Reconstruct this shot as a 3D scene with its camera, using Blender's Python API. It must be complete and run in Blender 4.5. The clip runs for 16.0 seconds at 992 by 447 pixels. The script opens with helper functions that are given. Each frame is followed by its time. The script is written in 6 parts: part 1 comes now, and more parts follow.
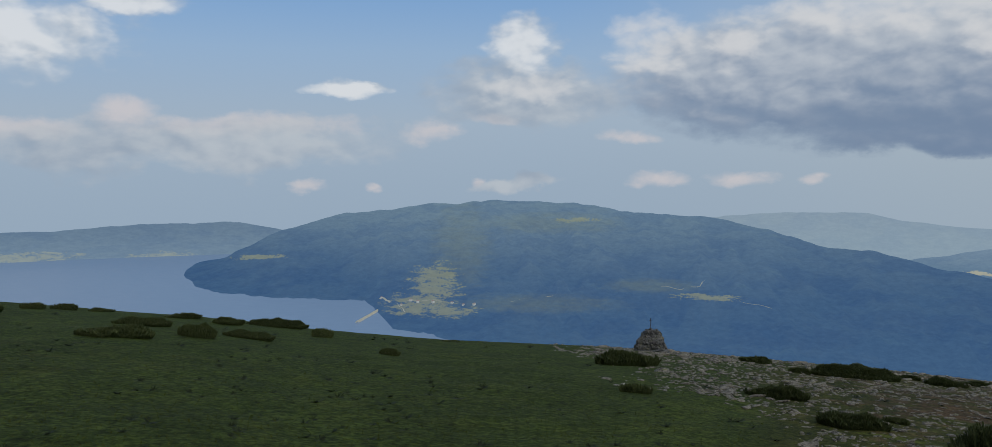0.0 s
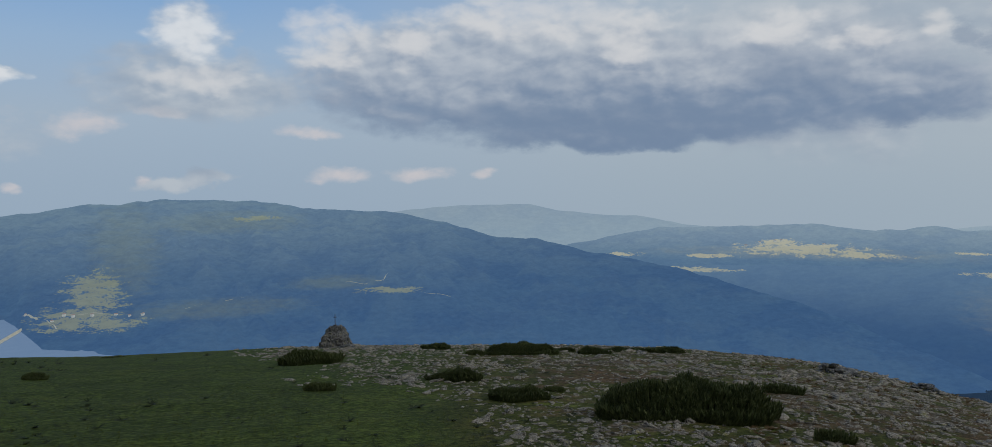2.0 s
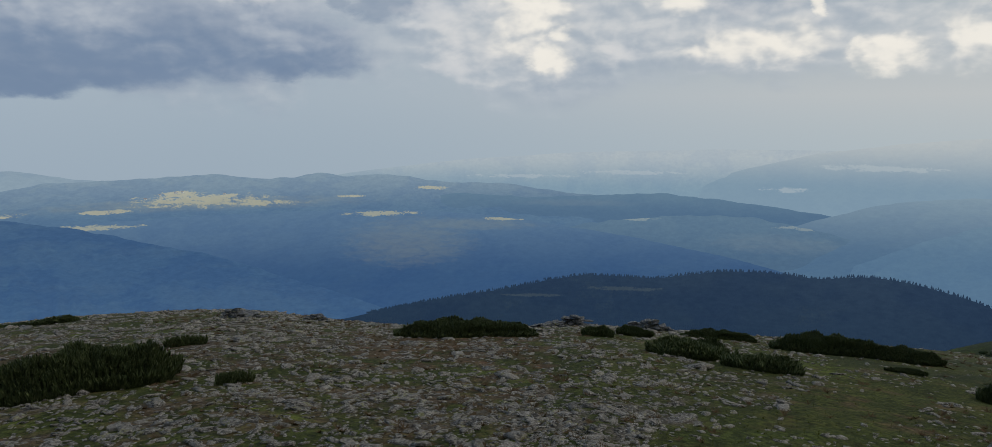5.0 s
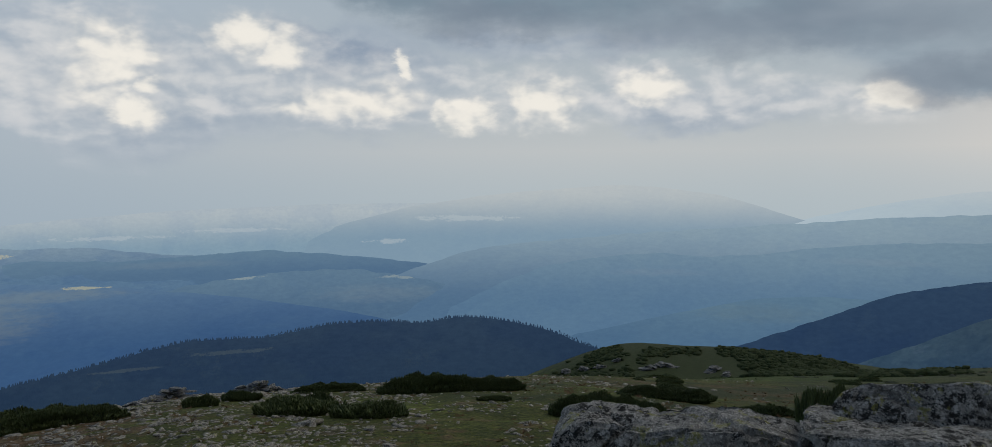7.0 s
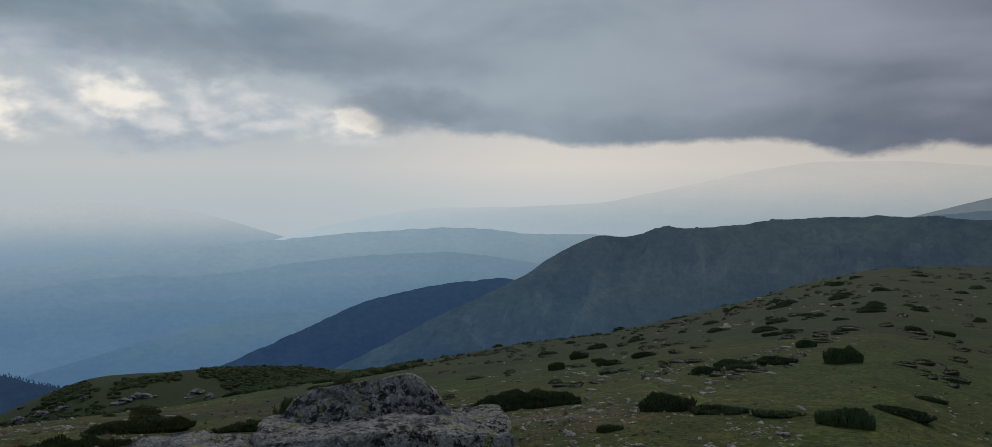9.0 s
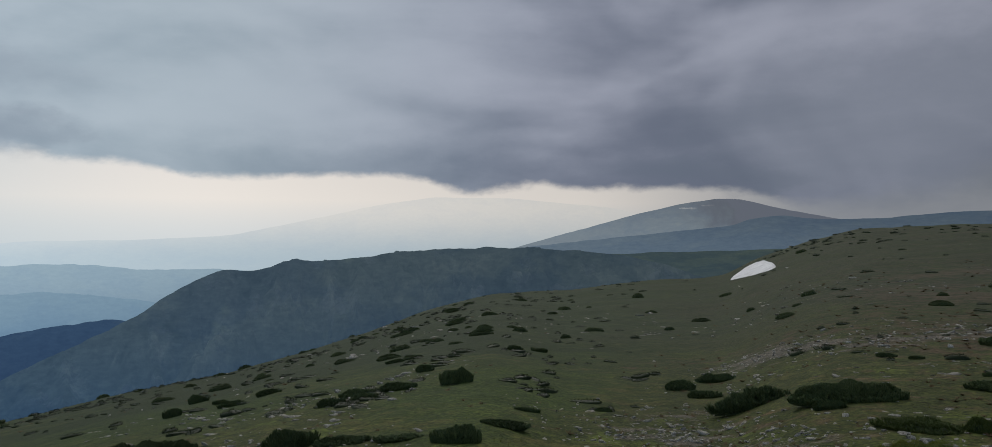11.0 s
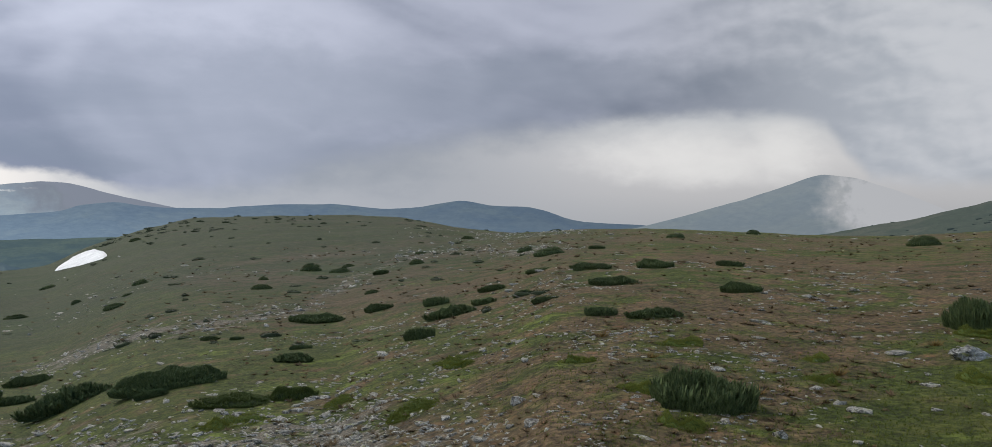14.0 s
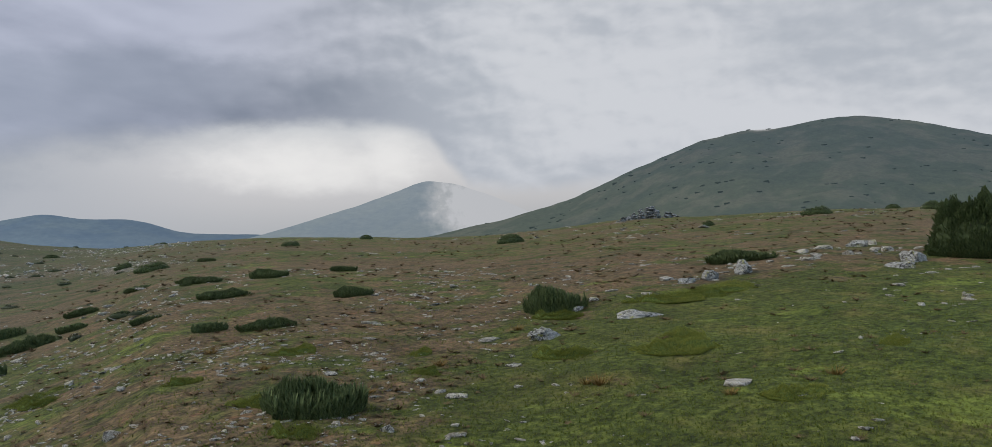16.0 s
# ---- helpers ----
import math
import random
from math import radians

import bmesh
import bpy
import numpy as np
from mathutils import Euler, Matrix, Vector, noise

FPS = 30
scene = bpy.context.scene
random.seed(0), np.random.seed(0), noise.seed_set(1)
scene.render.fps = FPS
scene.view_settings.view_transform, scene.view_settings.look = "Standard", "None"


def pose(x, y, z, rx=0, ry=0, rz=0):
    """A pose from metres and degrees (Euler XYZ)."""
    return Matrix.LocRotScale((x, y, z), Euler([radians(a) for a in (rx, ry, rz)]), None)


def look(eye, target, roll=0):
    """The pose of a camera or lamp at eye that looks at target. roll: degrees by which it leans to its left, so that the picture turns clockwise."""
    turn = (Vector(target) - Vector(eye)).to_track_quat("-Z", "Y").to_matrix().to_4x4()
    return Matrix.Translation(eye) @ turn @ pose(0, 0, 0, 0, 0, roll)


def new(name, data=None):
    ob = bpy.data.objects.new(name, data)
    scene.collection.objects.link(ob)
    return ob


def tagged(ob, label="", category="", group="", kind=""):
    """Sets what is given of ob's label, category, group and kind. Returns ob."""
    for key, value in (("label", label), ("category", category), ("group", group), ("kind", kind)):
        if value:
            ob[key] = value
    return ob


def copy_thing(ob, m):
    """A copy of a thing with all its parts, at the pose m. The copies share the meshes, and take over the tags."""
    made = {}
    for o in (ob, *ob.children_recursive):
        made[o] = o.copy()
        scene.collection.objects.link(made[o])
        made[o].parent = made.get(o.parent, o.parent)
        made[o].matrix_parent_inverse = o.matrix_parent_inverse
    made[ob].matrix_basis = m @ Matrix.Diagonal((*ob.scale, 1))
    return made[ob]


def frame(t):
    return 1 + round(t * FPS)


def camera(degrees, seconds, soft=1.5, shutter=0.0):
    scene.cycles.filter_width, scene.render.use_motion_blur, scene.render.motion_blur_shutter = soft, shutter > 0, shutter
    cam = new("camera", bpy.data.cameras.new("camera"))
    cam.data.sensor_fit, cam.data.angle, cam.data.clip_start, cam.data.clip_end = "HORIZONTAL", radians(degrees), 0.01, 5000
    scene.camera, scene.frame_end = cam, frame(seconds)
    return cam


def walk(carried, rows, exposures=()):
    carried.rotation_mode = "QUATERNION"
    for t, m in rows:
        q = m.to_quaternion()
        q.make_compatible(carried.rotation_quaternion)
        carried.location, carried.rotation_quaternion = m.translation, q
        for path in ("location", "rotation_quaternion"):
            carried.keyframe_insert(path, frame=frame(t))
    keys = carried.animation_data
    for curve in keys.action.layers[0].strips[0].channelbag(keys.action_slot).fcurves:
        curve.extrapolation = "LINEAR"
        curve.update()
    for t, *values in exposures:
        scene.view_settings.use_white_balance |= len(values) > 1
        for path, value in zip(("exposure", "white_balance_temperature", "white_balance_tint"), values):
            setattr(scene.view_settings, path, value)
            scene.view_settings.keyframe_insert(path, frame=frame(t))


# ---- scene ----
from mathutils import Quaternion


def srgb(r, g, b):
    """Linear colour of an 8-bit display colour."""
    return tuple(((c / 255 + 0.055) / 1.055) ** 2.4 if c > 10 else c / 3294 for c in (r, g, b)) + (1.0,)


# ---- camera: a person on a summit rock turns clockwise, eye 2.6 m over the turf ----
EYE = 2.6
ARM = 0.3


def stand(heading, pitch, roll):
    """The pose at a compass heading (degrees clockwise), held at arm's length from the body."""
    a = radians(heading)
    return pose(ARM * math.sin(a), ARM * math.cos(a), EYE, 90 + pitch, roll, -heading)


cam = camera(64.2, 16.0, soft=0.65)
walk(cam, [
    (0.00, stand(-0.00, -3.24, 0.04)),
    (0.50, stand(8.90, -3.27, -0.20)),
    (1.00, stand(16.11, -3.38, -0.15)),
    (1.50, stand(18.27, -3.47, 0.13)),
    (2.00, stand(22.75, -3.64, 0.57)),
    (2.50, stand(31.57, -3.96, 0.32)),
    (3.00, stand(42.72, -4.57, -0.28)),
    (3.20, stand(46.69, -5.32, -0.58)),
    (4.20, stand(57.20, -7.00, -0.40)),
    (5.30, stand(68.16, -6.49, -0.10)),
    (5.50, stand(71.43, -5.49, -0.09)),
    (6.00, stand(82.16, -3.91, 0.11)),
    (6.50, stand(87.87, -3.62, 0.31)),
    (7.00, stand(92.43, -3.43, 0.37)),
    (7.50, stand(100.38, -3.33, 0.13)),
    (8.00, stand(111.13, -3.25, -0.04)),
    (8.50, stand(121.43, -2.65, -0.02)),
    (8.70, stand(124.51, -2.52, -0.06)),
    (9.75, stand(138.40, -1.10, -0.05)),
    (10.80, stand(151.89, 0.29, -0.06)),
    (11.00, stand(155.23, 0.25, -0.43)),
    (11.50, stand(162.67, 0.84, -0.30)),
    (12.00, stand(170.15, 1.04, -0.93)),
    (12.50, stand(176.18, 1.33, -1.53)),
    (13.00, stand(182.43, 1.32, -1.88)),
    (13.50, stand(189.05, 0.88, -2.00)),
    (14.00, stand(200.79, 0.28, -1.65)),
    (14.50, stand(211.38, 0.01, -0.79)),
    (15.00, stand(219.43, 0.03, 0.10)),
    (15.50, stand(224.67, 0.47, 0.50)),
    (16.00, stand(228.05, 1.04, 0.79)),
], exposures=[
    (0.0, 0.0), (8.0, 0.03), (10.8, 0.28), (11.5, 0.55), (12.5, 0.8), (13.5, 1.17), (14.0, 1.30), (14.5, 1.36), (16.0, 1.42),
])


# ---- node helpers ----
class Net:
    """Short hand for node trees."""

    def __init__(self, tree):
        self.t = tree
        tree.nodes.clear()

    def node(self, kind):
        return self.t.nodes.new(kind)

    def put(self, value, socket):
        if isinstance(value, bpy.types.NodeSocket):
            self.t.links.new(value, socket)
        elif value is not None:
            socket.default_value = value

    def math(self, op, a, b=None, c=None, clamp=False):
        n = self.node("ShaderNodeMath")
        n.operation, n.use_clamp = op, clamp
        for v, s in zip((a, b, c), n.inputs):
            self.put(v, s)
        return n.outputs[0]

    def vec(self, op, a, b=None, c=None):
        n = self.node("ShaderNodeVectorMath")
        n.operation = op
        for v, s in zip((a, b, c), n.inputs):
            self.put(v, s)
        return n.outputs["Value"] if op in ("DOT_PRODUCT", "LENGTH") else n.outputs[0]

    def mix(self, f, a, b):
        n = self.node("ShaderNodeMix")
        n.data_type = "RGBA"
        for v, i in ((f, 0), (a, 6), (b, 7)):
            self.put(v, n.inputs[i])
        return n.outputs[2]

    def ease(self, v, lo, hi, a=0.0, b=1.0):
        n = self.node("ShaderNodeMapRange")
        n.interpolation_type = "SMOOTHSTEP"
        for x, i in ((v, 0), (lo, 1), (hi, 2), (a, 3), (b, 4)):
            self.put(x, n.inputs[i])
        return n.outputs[0]

    def noise(self, vector, scale, detail=4.0, rough=0.55, warp=0.0):
        n = self.node("ShaderNodeTexNoise")
        for v, s in ((vector, "Vector"), (scale, "Scale"), (detail, "Detail"), (rough, "Roughness"), (warp, "Distortion")):
            self.put(v, n.inputs[s])
        return n.outputs["Fac"]

    def billow(self, vector, scale):
        """Rounded cauliflower lumps, 1 on their tops."""
        n = self.node("ShaderNodeTexVoronoi")
        n.voronoi_dimensions, n.feature, n.normalize = "2D", "SMOOTH_F1", True
        for v, s in ((vector, "Vector"), (scale, "Scale"), (2.0, "Detail"), (0.42, "Roughness"), (2.2, "Lacunarity"), (0.35, "Smoothness")):
            self.put(v, n.inputs[s])
        return self.math("SUBTRACT", 1.0, n.outputs["Distance"])

    def ramp(self, v, stops):
        n = self.node("ShaderNodeValToRGB")
        e = n.color_ramp.elements
        while len(e) < len(stops):
            e.new(0.5)
        for el, (p, c) in zip(e, stops):
            el.position, el.color = p, c
        self.put(v, n.inputs[0])
        return n.outputs[0]

    def bearing(self, d):
        """Compass heading 0..360 with its seam at 295 degrees, and height angle, in degrees, of a unit direction."""
        s = self.node("ShaderNodeSeparateXYZ")
        self.put(d, s.inputs[0])
        c, n = math.cos(radians(115)), math.sin(radians(115))
        along = self.math("ADD", self.math("MULTIPLY", s.outputs[0], n), self.math("MULTIPLY", s.outputs[1], c))
        side = self.math("SUBTRACT", self.math("MULTIPLY", s.outputs[0], c), self.math("MULTIPLY", s.outputs[1], n))
        a = self.math("ADD", self.math("MULTIPLY", self.math("ARCTAN2", side, along), 57.2958), 115.0)
        e = self.math("MULTIPLY", self.math("ARCSINE", s.outputs[2]), 57.2958)
        return a, e

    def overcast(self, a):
        """The south lies under thicker cloud than the north: its light, by heading. Also dims the far land's glow."""
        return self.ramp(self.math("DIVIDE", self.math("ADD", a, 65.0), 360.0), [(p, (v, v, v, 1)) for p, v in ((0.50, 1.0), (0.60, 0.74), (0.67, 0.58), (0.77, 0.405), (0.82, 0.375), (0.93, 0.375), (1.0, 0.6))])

    def blobs(self, p, spots):
        """1 at the middle of the nearest spot (heading, height, half width, half height), 0 at its rim, below 0 outside."""
        best = None
        for a, e, wa, we in spots:
            q = self.vec("MULTIPLY_ADD", p, (1 / wa, 1 / we, 0), (-a / wa, -e / we, 0))
            d = self.vec("DOT_PRODUCT", q, q)
            best = d if best is None else self.math("MINIMUM", best, d)
        return self.math("SUBTRACT", 1.0, best)


# ---- sky: a clear blue gap in the north, cumulus, and a dark cloud deck in the south ----
SUN_AT, SUN_UP = 150, 38
world = bpy.data.worlds.new("sky")
scene.world = world
world.use_nodes = True
n = Net(world.node_tree)
sky = n.node("ShaderNodeTexSky")
sky.sky_type, sky.sun_disc = "NISHITA", False
sky.sun_elevation, sky.sun_rotation, sky.altitude, sky.dust_density = radians(SUN_UP), radians(SUN_AT), 2600, 1.5
way = n.node("ShaderNodeTexCoord").outputs["Generated"]
az, up = n.bearing(way)
flat = n.node("ShaderNodeCombineXYZ")
n.put(az, flat.inputs[0]), n.put(up, flat.inputs[1])
flat = flat.outputs[0]
ragged = n.node("ShaderNodeTexNoise")
n.put(n.vec("MULTIPLY", flat, (0.16, 0.30, 1)), ragged.inputs["Vector"])
ragged.inputs["Scale"].default_value, ragged.inputs["Detail"].default_value, ragged.inputs["Roughness"].default_value = 1.0, 7.0, 0.58
torn = n.vec("MULTIPLY_ADD", n.vec("SUBTRACT", ragged.outputs["Color"], (0.5, 0.5, 0.5)), (11, 5.5, 0), flat)
wob = n.noise(n.vec("MULTIPLY", flat, (0.35, 0.6, 1)), 1.0, 7, 0.6)
wob_sunward = n.noise(n.vec("MULTIPLY_ADD", flat, (0.35, 0.6, 1), (0.25, 0.3, 0)), 1.0, 7, 0.6)
soft = n.noise(n.vec("MULTIPLY", flat, (0.055, 0.13, 1)), 1.0, 4, 0.5)
broad = n.noise(n.vec("MULTIPLY_ADD", flat, (0.05, 0.10, 1), (7.3, 1.1, 0)), 1.0, 3, 0.5, 0.6)
crisp = n.noise(n.vec("MULTIPLY", flat, (0.42, 0.72, 1)), 1.0, 7, 0.56, 0.2)
crisp_sunward = n.noise(n.vec("MULTIPLY_ADD", flat, (0.42, 0.72, 1), (0.20, 0.34, 0)), 1.0, 3, 0.45, 0.2)
grain = n.math("SUBTRACT", crisp, 0.5)
swell = n.noise(n.vec("MULTIPLY", flat, (0.42, 0.72, 1)), 1.0, 3, 0.45, 0.2)
relief = n.math("SUBTRACT", swell, crisp_sunward)
puff = n.math("SUBTRACT", wob, 0.5)
lit = n.math("SUBTRACT", wob, wob_sunward)

# clear air: the sky's own blue above, pale haze towards the horizon
clear = n.vec("SCALE", sky.outputs[0])
clear.node.inputs["Scale"].default_value = 0.075
haze_blue = n.ramp(n.ease(up, -6, 22), [(0.0, srgb(148, 167, 186)), (0.3, srgb(158, 176, 194)), (0.55, srgb(146, 174, 204)), (1.0, srgb(92, 152, 214))])
haze_cold = n.ramp(n.ease(up, -6, 22), [(0.0, srgb(153, 169, 183)), (0.3, srgb(166, 179, 190)), (0.62, srgb(172, 184, 195)), (1.0, srgb(168, 185, 202))])
haze_cold = n.mix(n.ease(az, 2, 40), haze_blue, haze_cold)
haze_warm = n.ramp(n.ease(up, -4, 16), [(0.0, srgb(172, 184, 190)), (0.2, srgb(188, 192, 193)), (0.45, srgb(174, 183, 188)), (1.0, srgb(160, 172, 182))])
glow = n.ramp(n.ease(up, -3, 9), [(0.0, srgb(196, 204, 208)), (0.35, srgb(226, 220, 213)), (0.65, srgb(222, 216, 210)), (1.0, srgb(180, 184, 190))])
fog = n.ramp(n.ease(up, -2, 14), [(0.0, srgb(160, 164, 169)), (0.2, srgb(187, 187, 189)), (0.42, srgb(206, 205, 206)), (0.65, srgb(199, 201, 204)), (1.0, srgb(180, 186, 193))])
air = n.mix(n.ease(az, 42, 104), haze_cold, haze_warm)
air = n.mix(n.ease(az, 112, 138), air, glow)
air = n.mix(n.ease(az, 160, 180), air, n.mix(n.ease(az, 194, 215), srgb(156, 160, 167), fog))
blue = n.math("MULTIPLY", n.ease(up, 6, 24, 0.0, 0.4), n.ease(az, 30, 60, 1.0, 0.0))
col = n.mix(blue, air, clear)

# low rows of small cumulus, faint and warm
curl = n.vec("MULTIPLY_ADD", n.vec("SUBTRACT", ragged.outputs["Color"], (0.5, 0.5, 0.5)), (4.5, 2.4, 0), flat)
low = n.blobs(curl, [(11.7, -0.2, 1.7, 0.6), (16.9, 0.1, 2.4, 0.6), (22.0, 0.2, 1.0, 0.4), (-13.4, -0.6, 1.2, 0.4), (-9.2, -0.5, 0.7, 0.4), (-1.2, -0.2, 0.6, 0.5), (9.6, 2.9, 2.0, 0.5), (-4.7, 3.3, 2.0, 0.9), (0.1, 4.3, 2.0, 0.6), (-17.9, 3.7, 9.0, 0.8), (-25.3, 4.2, 2.1, 1.2), (-31, 3.2, 5, 0.8)])
low = n.ease(n.math("MULTIPLY_ADD", grain, 2.6, low), -0.4, 1.3)
col = n.mix(n.math("MULTIPLY", low, 0.62), col, srgb(214, 204, 202))

# thin grey veils
veil = n.blobs(torn, [(2.1, 6.0, 7.8, 2.7), (43.4, 6.9, 15.1, 5.0), (60.9, 7.5, 11.9, 5.0), (70.4, 6.6, 7.3, 4.6), (44.9, 5.3, 10.5, 5.0), (67.6, 5.0, 8.7, 4.4), (81.1, 6.7, 11.9, 4.1), (73.5, 6.4, 11.9, 4.1), (105.7, 4.9, 10.1, 2.1), (1.4, -0.4, 3.4, 0.7), (-21.1, 2.4, 15.1, 1.8), (97.7, 9.7, 11.9, 1.8)])
veil_col = n.mix(n.ease(n.math("MULTIPLY_ADD", relief, 0.5, n.math("MULTIPLY_ADD", lit, 0.3, soft)), 0.25, 0.75), srgb(146, 160, 177), srgb(184, 191, 198))
col = n.mix(n.math("MULTIPLY", n.ease(n.math("MULTIPLY_ADD", grain, 0.8, n.math("MULTIPLY_ADD", puff, 0.7, veil)), -0.35, 0.9), 0.8), col, veil_col)

# the big grey-blue heap: pale knobs above, slate blue at its flat base
heap = n.blobs(curl, [(27.0, 6.6, 19.0, 4.6), (31.5, 3.7, 14.5, 2.1), (41.7, 6.5, 11.4, 4.4), (20.0, 7.0, 12.0, 4.6), (31.9, 2.4, 6.0, 1.2), (50.0, 5.0, 6.0, 2.4)])
heap_in = n.math("MULTIPLY_ADD", grain, 0.9, n.math("MULTIPLY_ADD", puff, 0.7, heap))
rise = n.math("ADD", n.math("MULTIPLY_ADD", n.math("SUBTRACT", soft, 0.5), 8.0, up), n.math("MULTIPLY_ADD", relief, 5.5, n.math("MULTIPLY_ADD", grain, 3.0, n.math("MULTIPLY", lit, 2.0))))
heap_col = n.mix(n.ease(rise, 2.2, 12.0), srgb(113, 133, 160), srgb(190, 196, 203))
col = n.mix(n.math("MULTIPLY", n.ease(heap_in, -0.2, 0.6), 0.9), col, heap_col)
base = n.blobs(torn, [(30.2, 2.2, 8.7, 1.1), (43.4, 6.5, 3.2, 1.7), (49.5, 3.4, 3.0, 1.2), (53.2, 8.4, 1.6, 0.9), (82.4, 8.0, 4.1, 1.3), (79.0, 9.6, 3.2, 1.1), (56.3, 8.2, 2.8, 1.4), (43.1, 6.8, 4.1, 2.4), (31.0, 3.6, 13.0, 1.6)])
base = n.ease(n.math("MULTIPLY_ADD", grain, 1.4, n.math("MULTIPLY_ADD", puff, 0.7, base)), 0.0, 1.0)
col = n.mix(n.math("MULTIPLY", base, 0.45), col, srgb(110, 130, 157))
rim = n.blobs(curl, [(10.9, 9.5, 2.8, 2.3), (16.4, 9.0, 2.1, 1.8), (32.2, 8.9, 1.9, 1.9), (42.6, 9.4, 2.8, 1.1), (47.3, 8.4, 1.8, 0.9), (51.4, 9.2, 1.4, 0.9), (60.0, 7.4, 3.0, 1.5), (61.8, 3.7, 2.1, 1.1), (73.3, 5.1, 1.7, 1.0), (106.6, 5.0, 6.9, 1.1), (108.8, 6.7, 1.6, 0.8), (90.3, 4.3, 1.8, 0.9), (116.6, 4.4, 2.0, 0.8), (102.1, 6.7, 2.5, 1.5), (26.0, 11.0, 9.0, 1.8), (64.0, 6.8, 5.0, 4.0), (2.4, 6.6, 3.5, 1.2)])
rim = n.math("MULTIPLY_ADD", relief, 1.6, n.math("MULTIPLY_ADD", grain, 1.6, rim))
col = n.mix(n.math("MULTIPLY", n.ease(rim, -0.3, 1.3), 0.62), col, srgb(213, 213, 214))

# sunlit cumulus, brightest on the sunward side
CUMULUS = [(-31.4, 9.8, 6.9, 2.8), (-24.2, 11.5, 3.2, 0.9), (2.1, 9.8, 2.5, 1.7), (-9.9, 6.6, 2.0, 0.55), (67.0, 7.9, 2.5, 3.0), (68.5, 4.7, 1.7, 1.3), (75.3, 9.9, 2.7, 1.4), (77.6, 9.1, 1.9, 1.5), (83.0, 5.4, 4.6, 1.4), (90.6, 4.4, 2.2, 1.1), (95.8, 5.4, 2.8, 2.1), (85.9, 7.4, 0.7, 0.9), (103.8, 6.5, 2.7, 1.1), (119.1, 5.3, 1.9, 0.9), (69.2, 6.3, 1.2, 1.0)]
heads = n.vec("MULTIPLY_ADD", n.vec("SUBTRACT", ragged.outputs["Color"], (0.5, 0.5, 0.5)), (2.2, 1.6, 0), flat)
lumps = n.billow(n.vec("MULTIPLY", heads, (0.8, 1.0, 1)), 0.55)
lumps_sunward = n.billow(n.vec("MULTIPLY_ADD", heads, (0.8, 1.0, 1), (0.35, 0.5, 0)), 0.55)
swirl = n.vec("MULTIPLY_ADD", n.vec("SUBTRACT", ragged.outputs["Color"], (0.5, 0.5, 0.5)), (5.0, 2.8, 0), flat)
white = n.blobs(swirl, CUMULUS)
sunward = n.math("SUBTRACT", n.blobs(n.vec("SUBTRACT", swirl, (0.9, 0.6, 0)), CUMULUS), white)
white_in = n.math("MULTIPLY_ADD", sunward, -0.25, n.math("MULTIPLY_ADD", grain, 1.4, n.math("MULTIPLY_ADD", n.math("SUBTRACT", lumps, 0.62), 1.2, n.math("MULTIPLY_ADD", puff, 0.6, white))))
white_lit = n.math("MULTIPLY_ADD", relief, 1.3, n.math("MULTIPLY_ADD", n.math("SUBTRACT", lumps, lumps_sunward), 0.6, n.math("MULTIPLY_ADD", sunward, -0.25, n.math("MULTIPLY", n.math("MAXIMUM", white, -0.3), 0.45))))
belt = n.blobs(curl, [(95.0, 5.6, 9.0, 2.7), (107.0, 5.7, 9.5, 2.2), (82.0, 5.9, 8.5, 2.8), (117.0, 4.8, 5.5, 1.7), (67.0, 6.8, 7.5, 4.2), (75.5, 8.6, 6.0, 2.6)])
belt = n.ease(n.math("MULTIPLY_ADD", grain, 1.3, n.math("MULTIPLY_ADD", puff, 0.9, belt)), -0.35, 1.0)
belt_col = n.mix(n.ease(n.math("MULTIPLY_ADD", relief, 0.9, n.math("MULTIPLY_ADD", grain, 0.9, 0.5)), 0.15, 0.9), srgb(178, 186, 193), srgb(214, 214, 213))
col = n.mix(n.math("MULTIPLY", belt, 0.72), col, belt_col)
white_col = n.mix(n.ease(white_lit, -0.3, 0.6), srgb(172, 180, 188), n.mix(n.ease(az, 30, 55), srgb(218, 221, 224), srgb(241, 236, 226)))
col = n.mix(n.math("MULTIPLY", n.ease(n.math("MULTIPLY_ADD", white_lit, 0.8, white_in), -0.6, 1.6), 0.88), col, white_col)

# the deck: dark, soft and streaked, its lower edge almost level
edge = n.node("ShaderNodeFloatCurve")
edge.mapping.clip_max_y = 1.0
pts = [(-65.0, 35.0), (40.0, 34.0), (66.0, 24.0), (74.0, 16.0), (79.5, 12.2), (87.7, 9.8), (96.6, 9.2), (105.7, 8.3), (114.0, 7.3), (118.5, 5.8), (122.5, 4.1), (126.5, 3.8), (131.0, 3.6), (134.8, 2.9), (139.5, 3.15), (146.0, 3.3), (150.0, 3.1), (152.1, 2.3), (154.3, 2.3), (157.9, 2.7), (161.1, 2.45), (168.0, 2.45), (173.0, 2.2), (178.0, 1.0), (183.0, 1.2), (188.0, 2.8), (194.2, 4.2), (199.0, 5.4), (203.3, 6.1), (211.5, 7.3), (220.0, 7.4), (223.5, 6.6), (227.0, 3.0), (236.0, 3.0), (262.0, 4.0), (280.0, 8.0), (295.0, 20.0)]
curve = edge.mapping.curves[0]
while len(curve.points) < len(pts):
    curve.points.new(0.5, 0.5)
for p, (a, e) in zip(curve.points, pts):
    p.location = ((a + 65) / 360, (e + 5) / 40)
edge.mapping.update()
n.put(n.math("DIVIDE", n.math("ADD", az, 65.0), 360.0), edge.inputs["Value"])
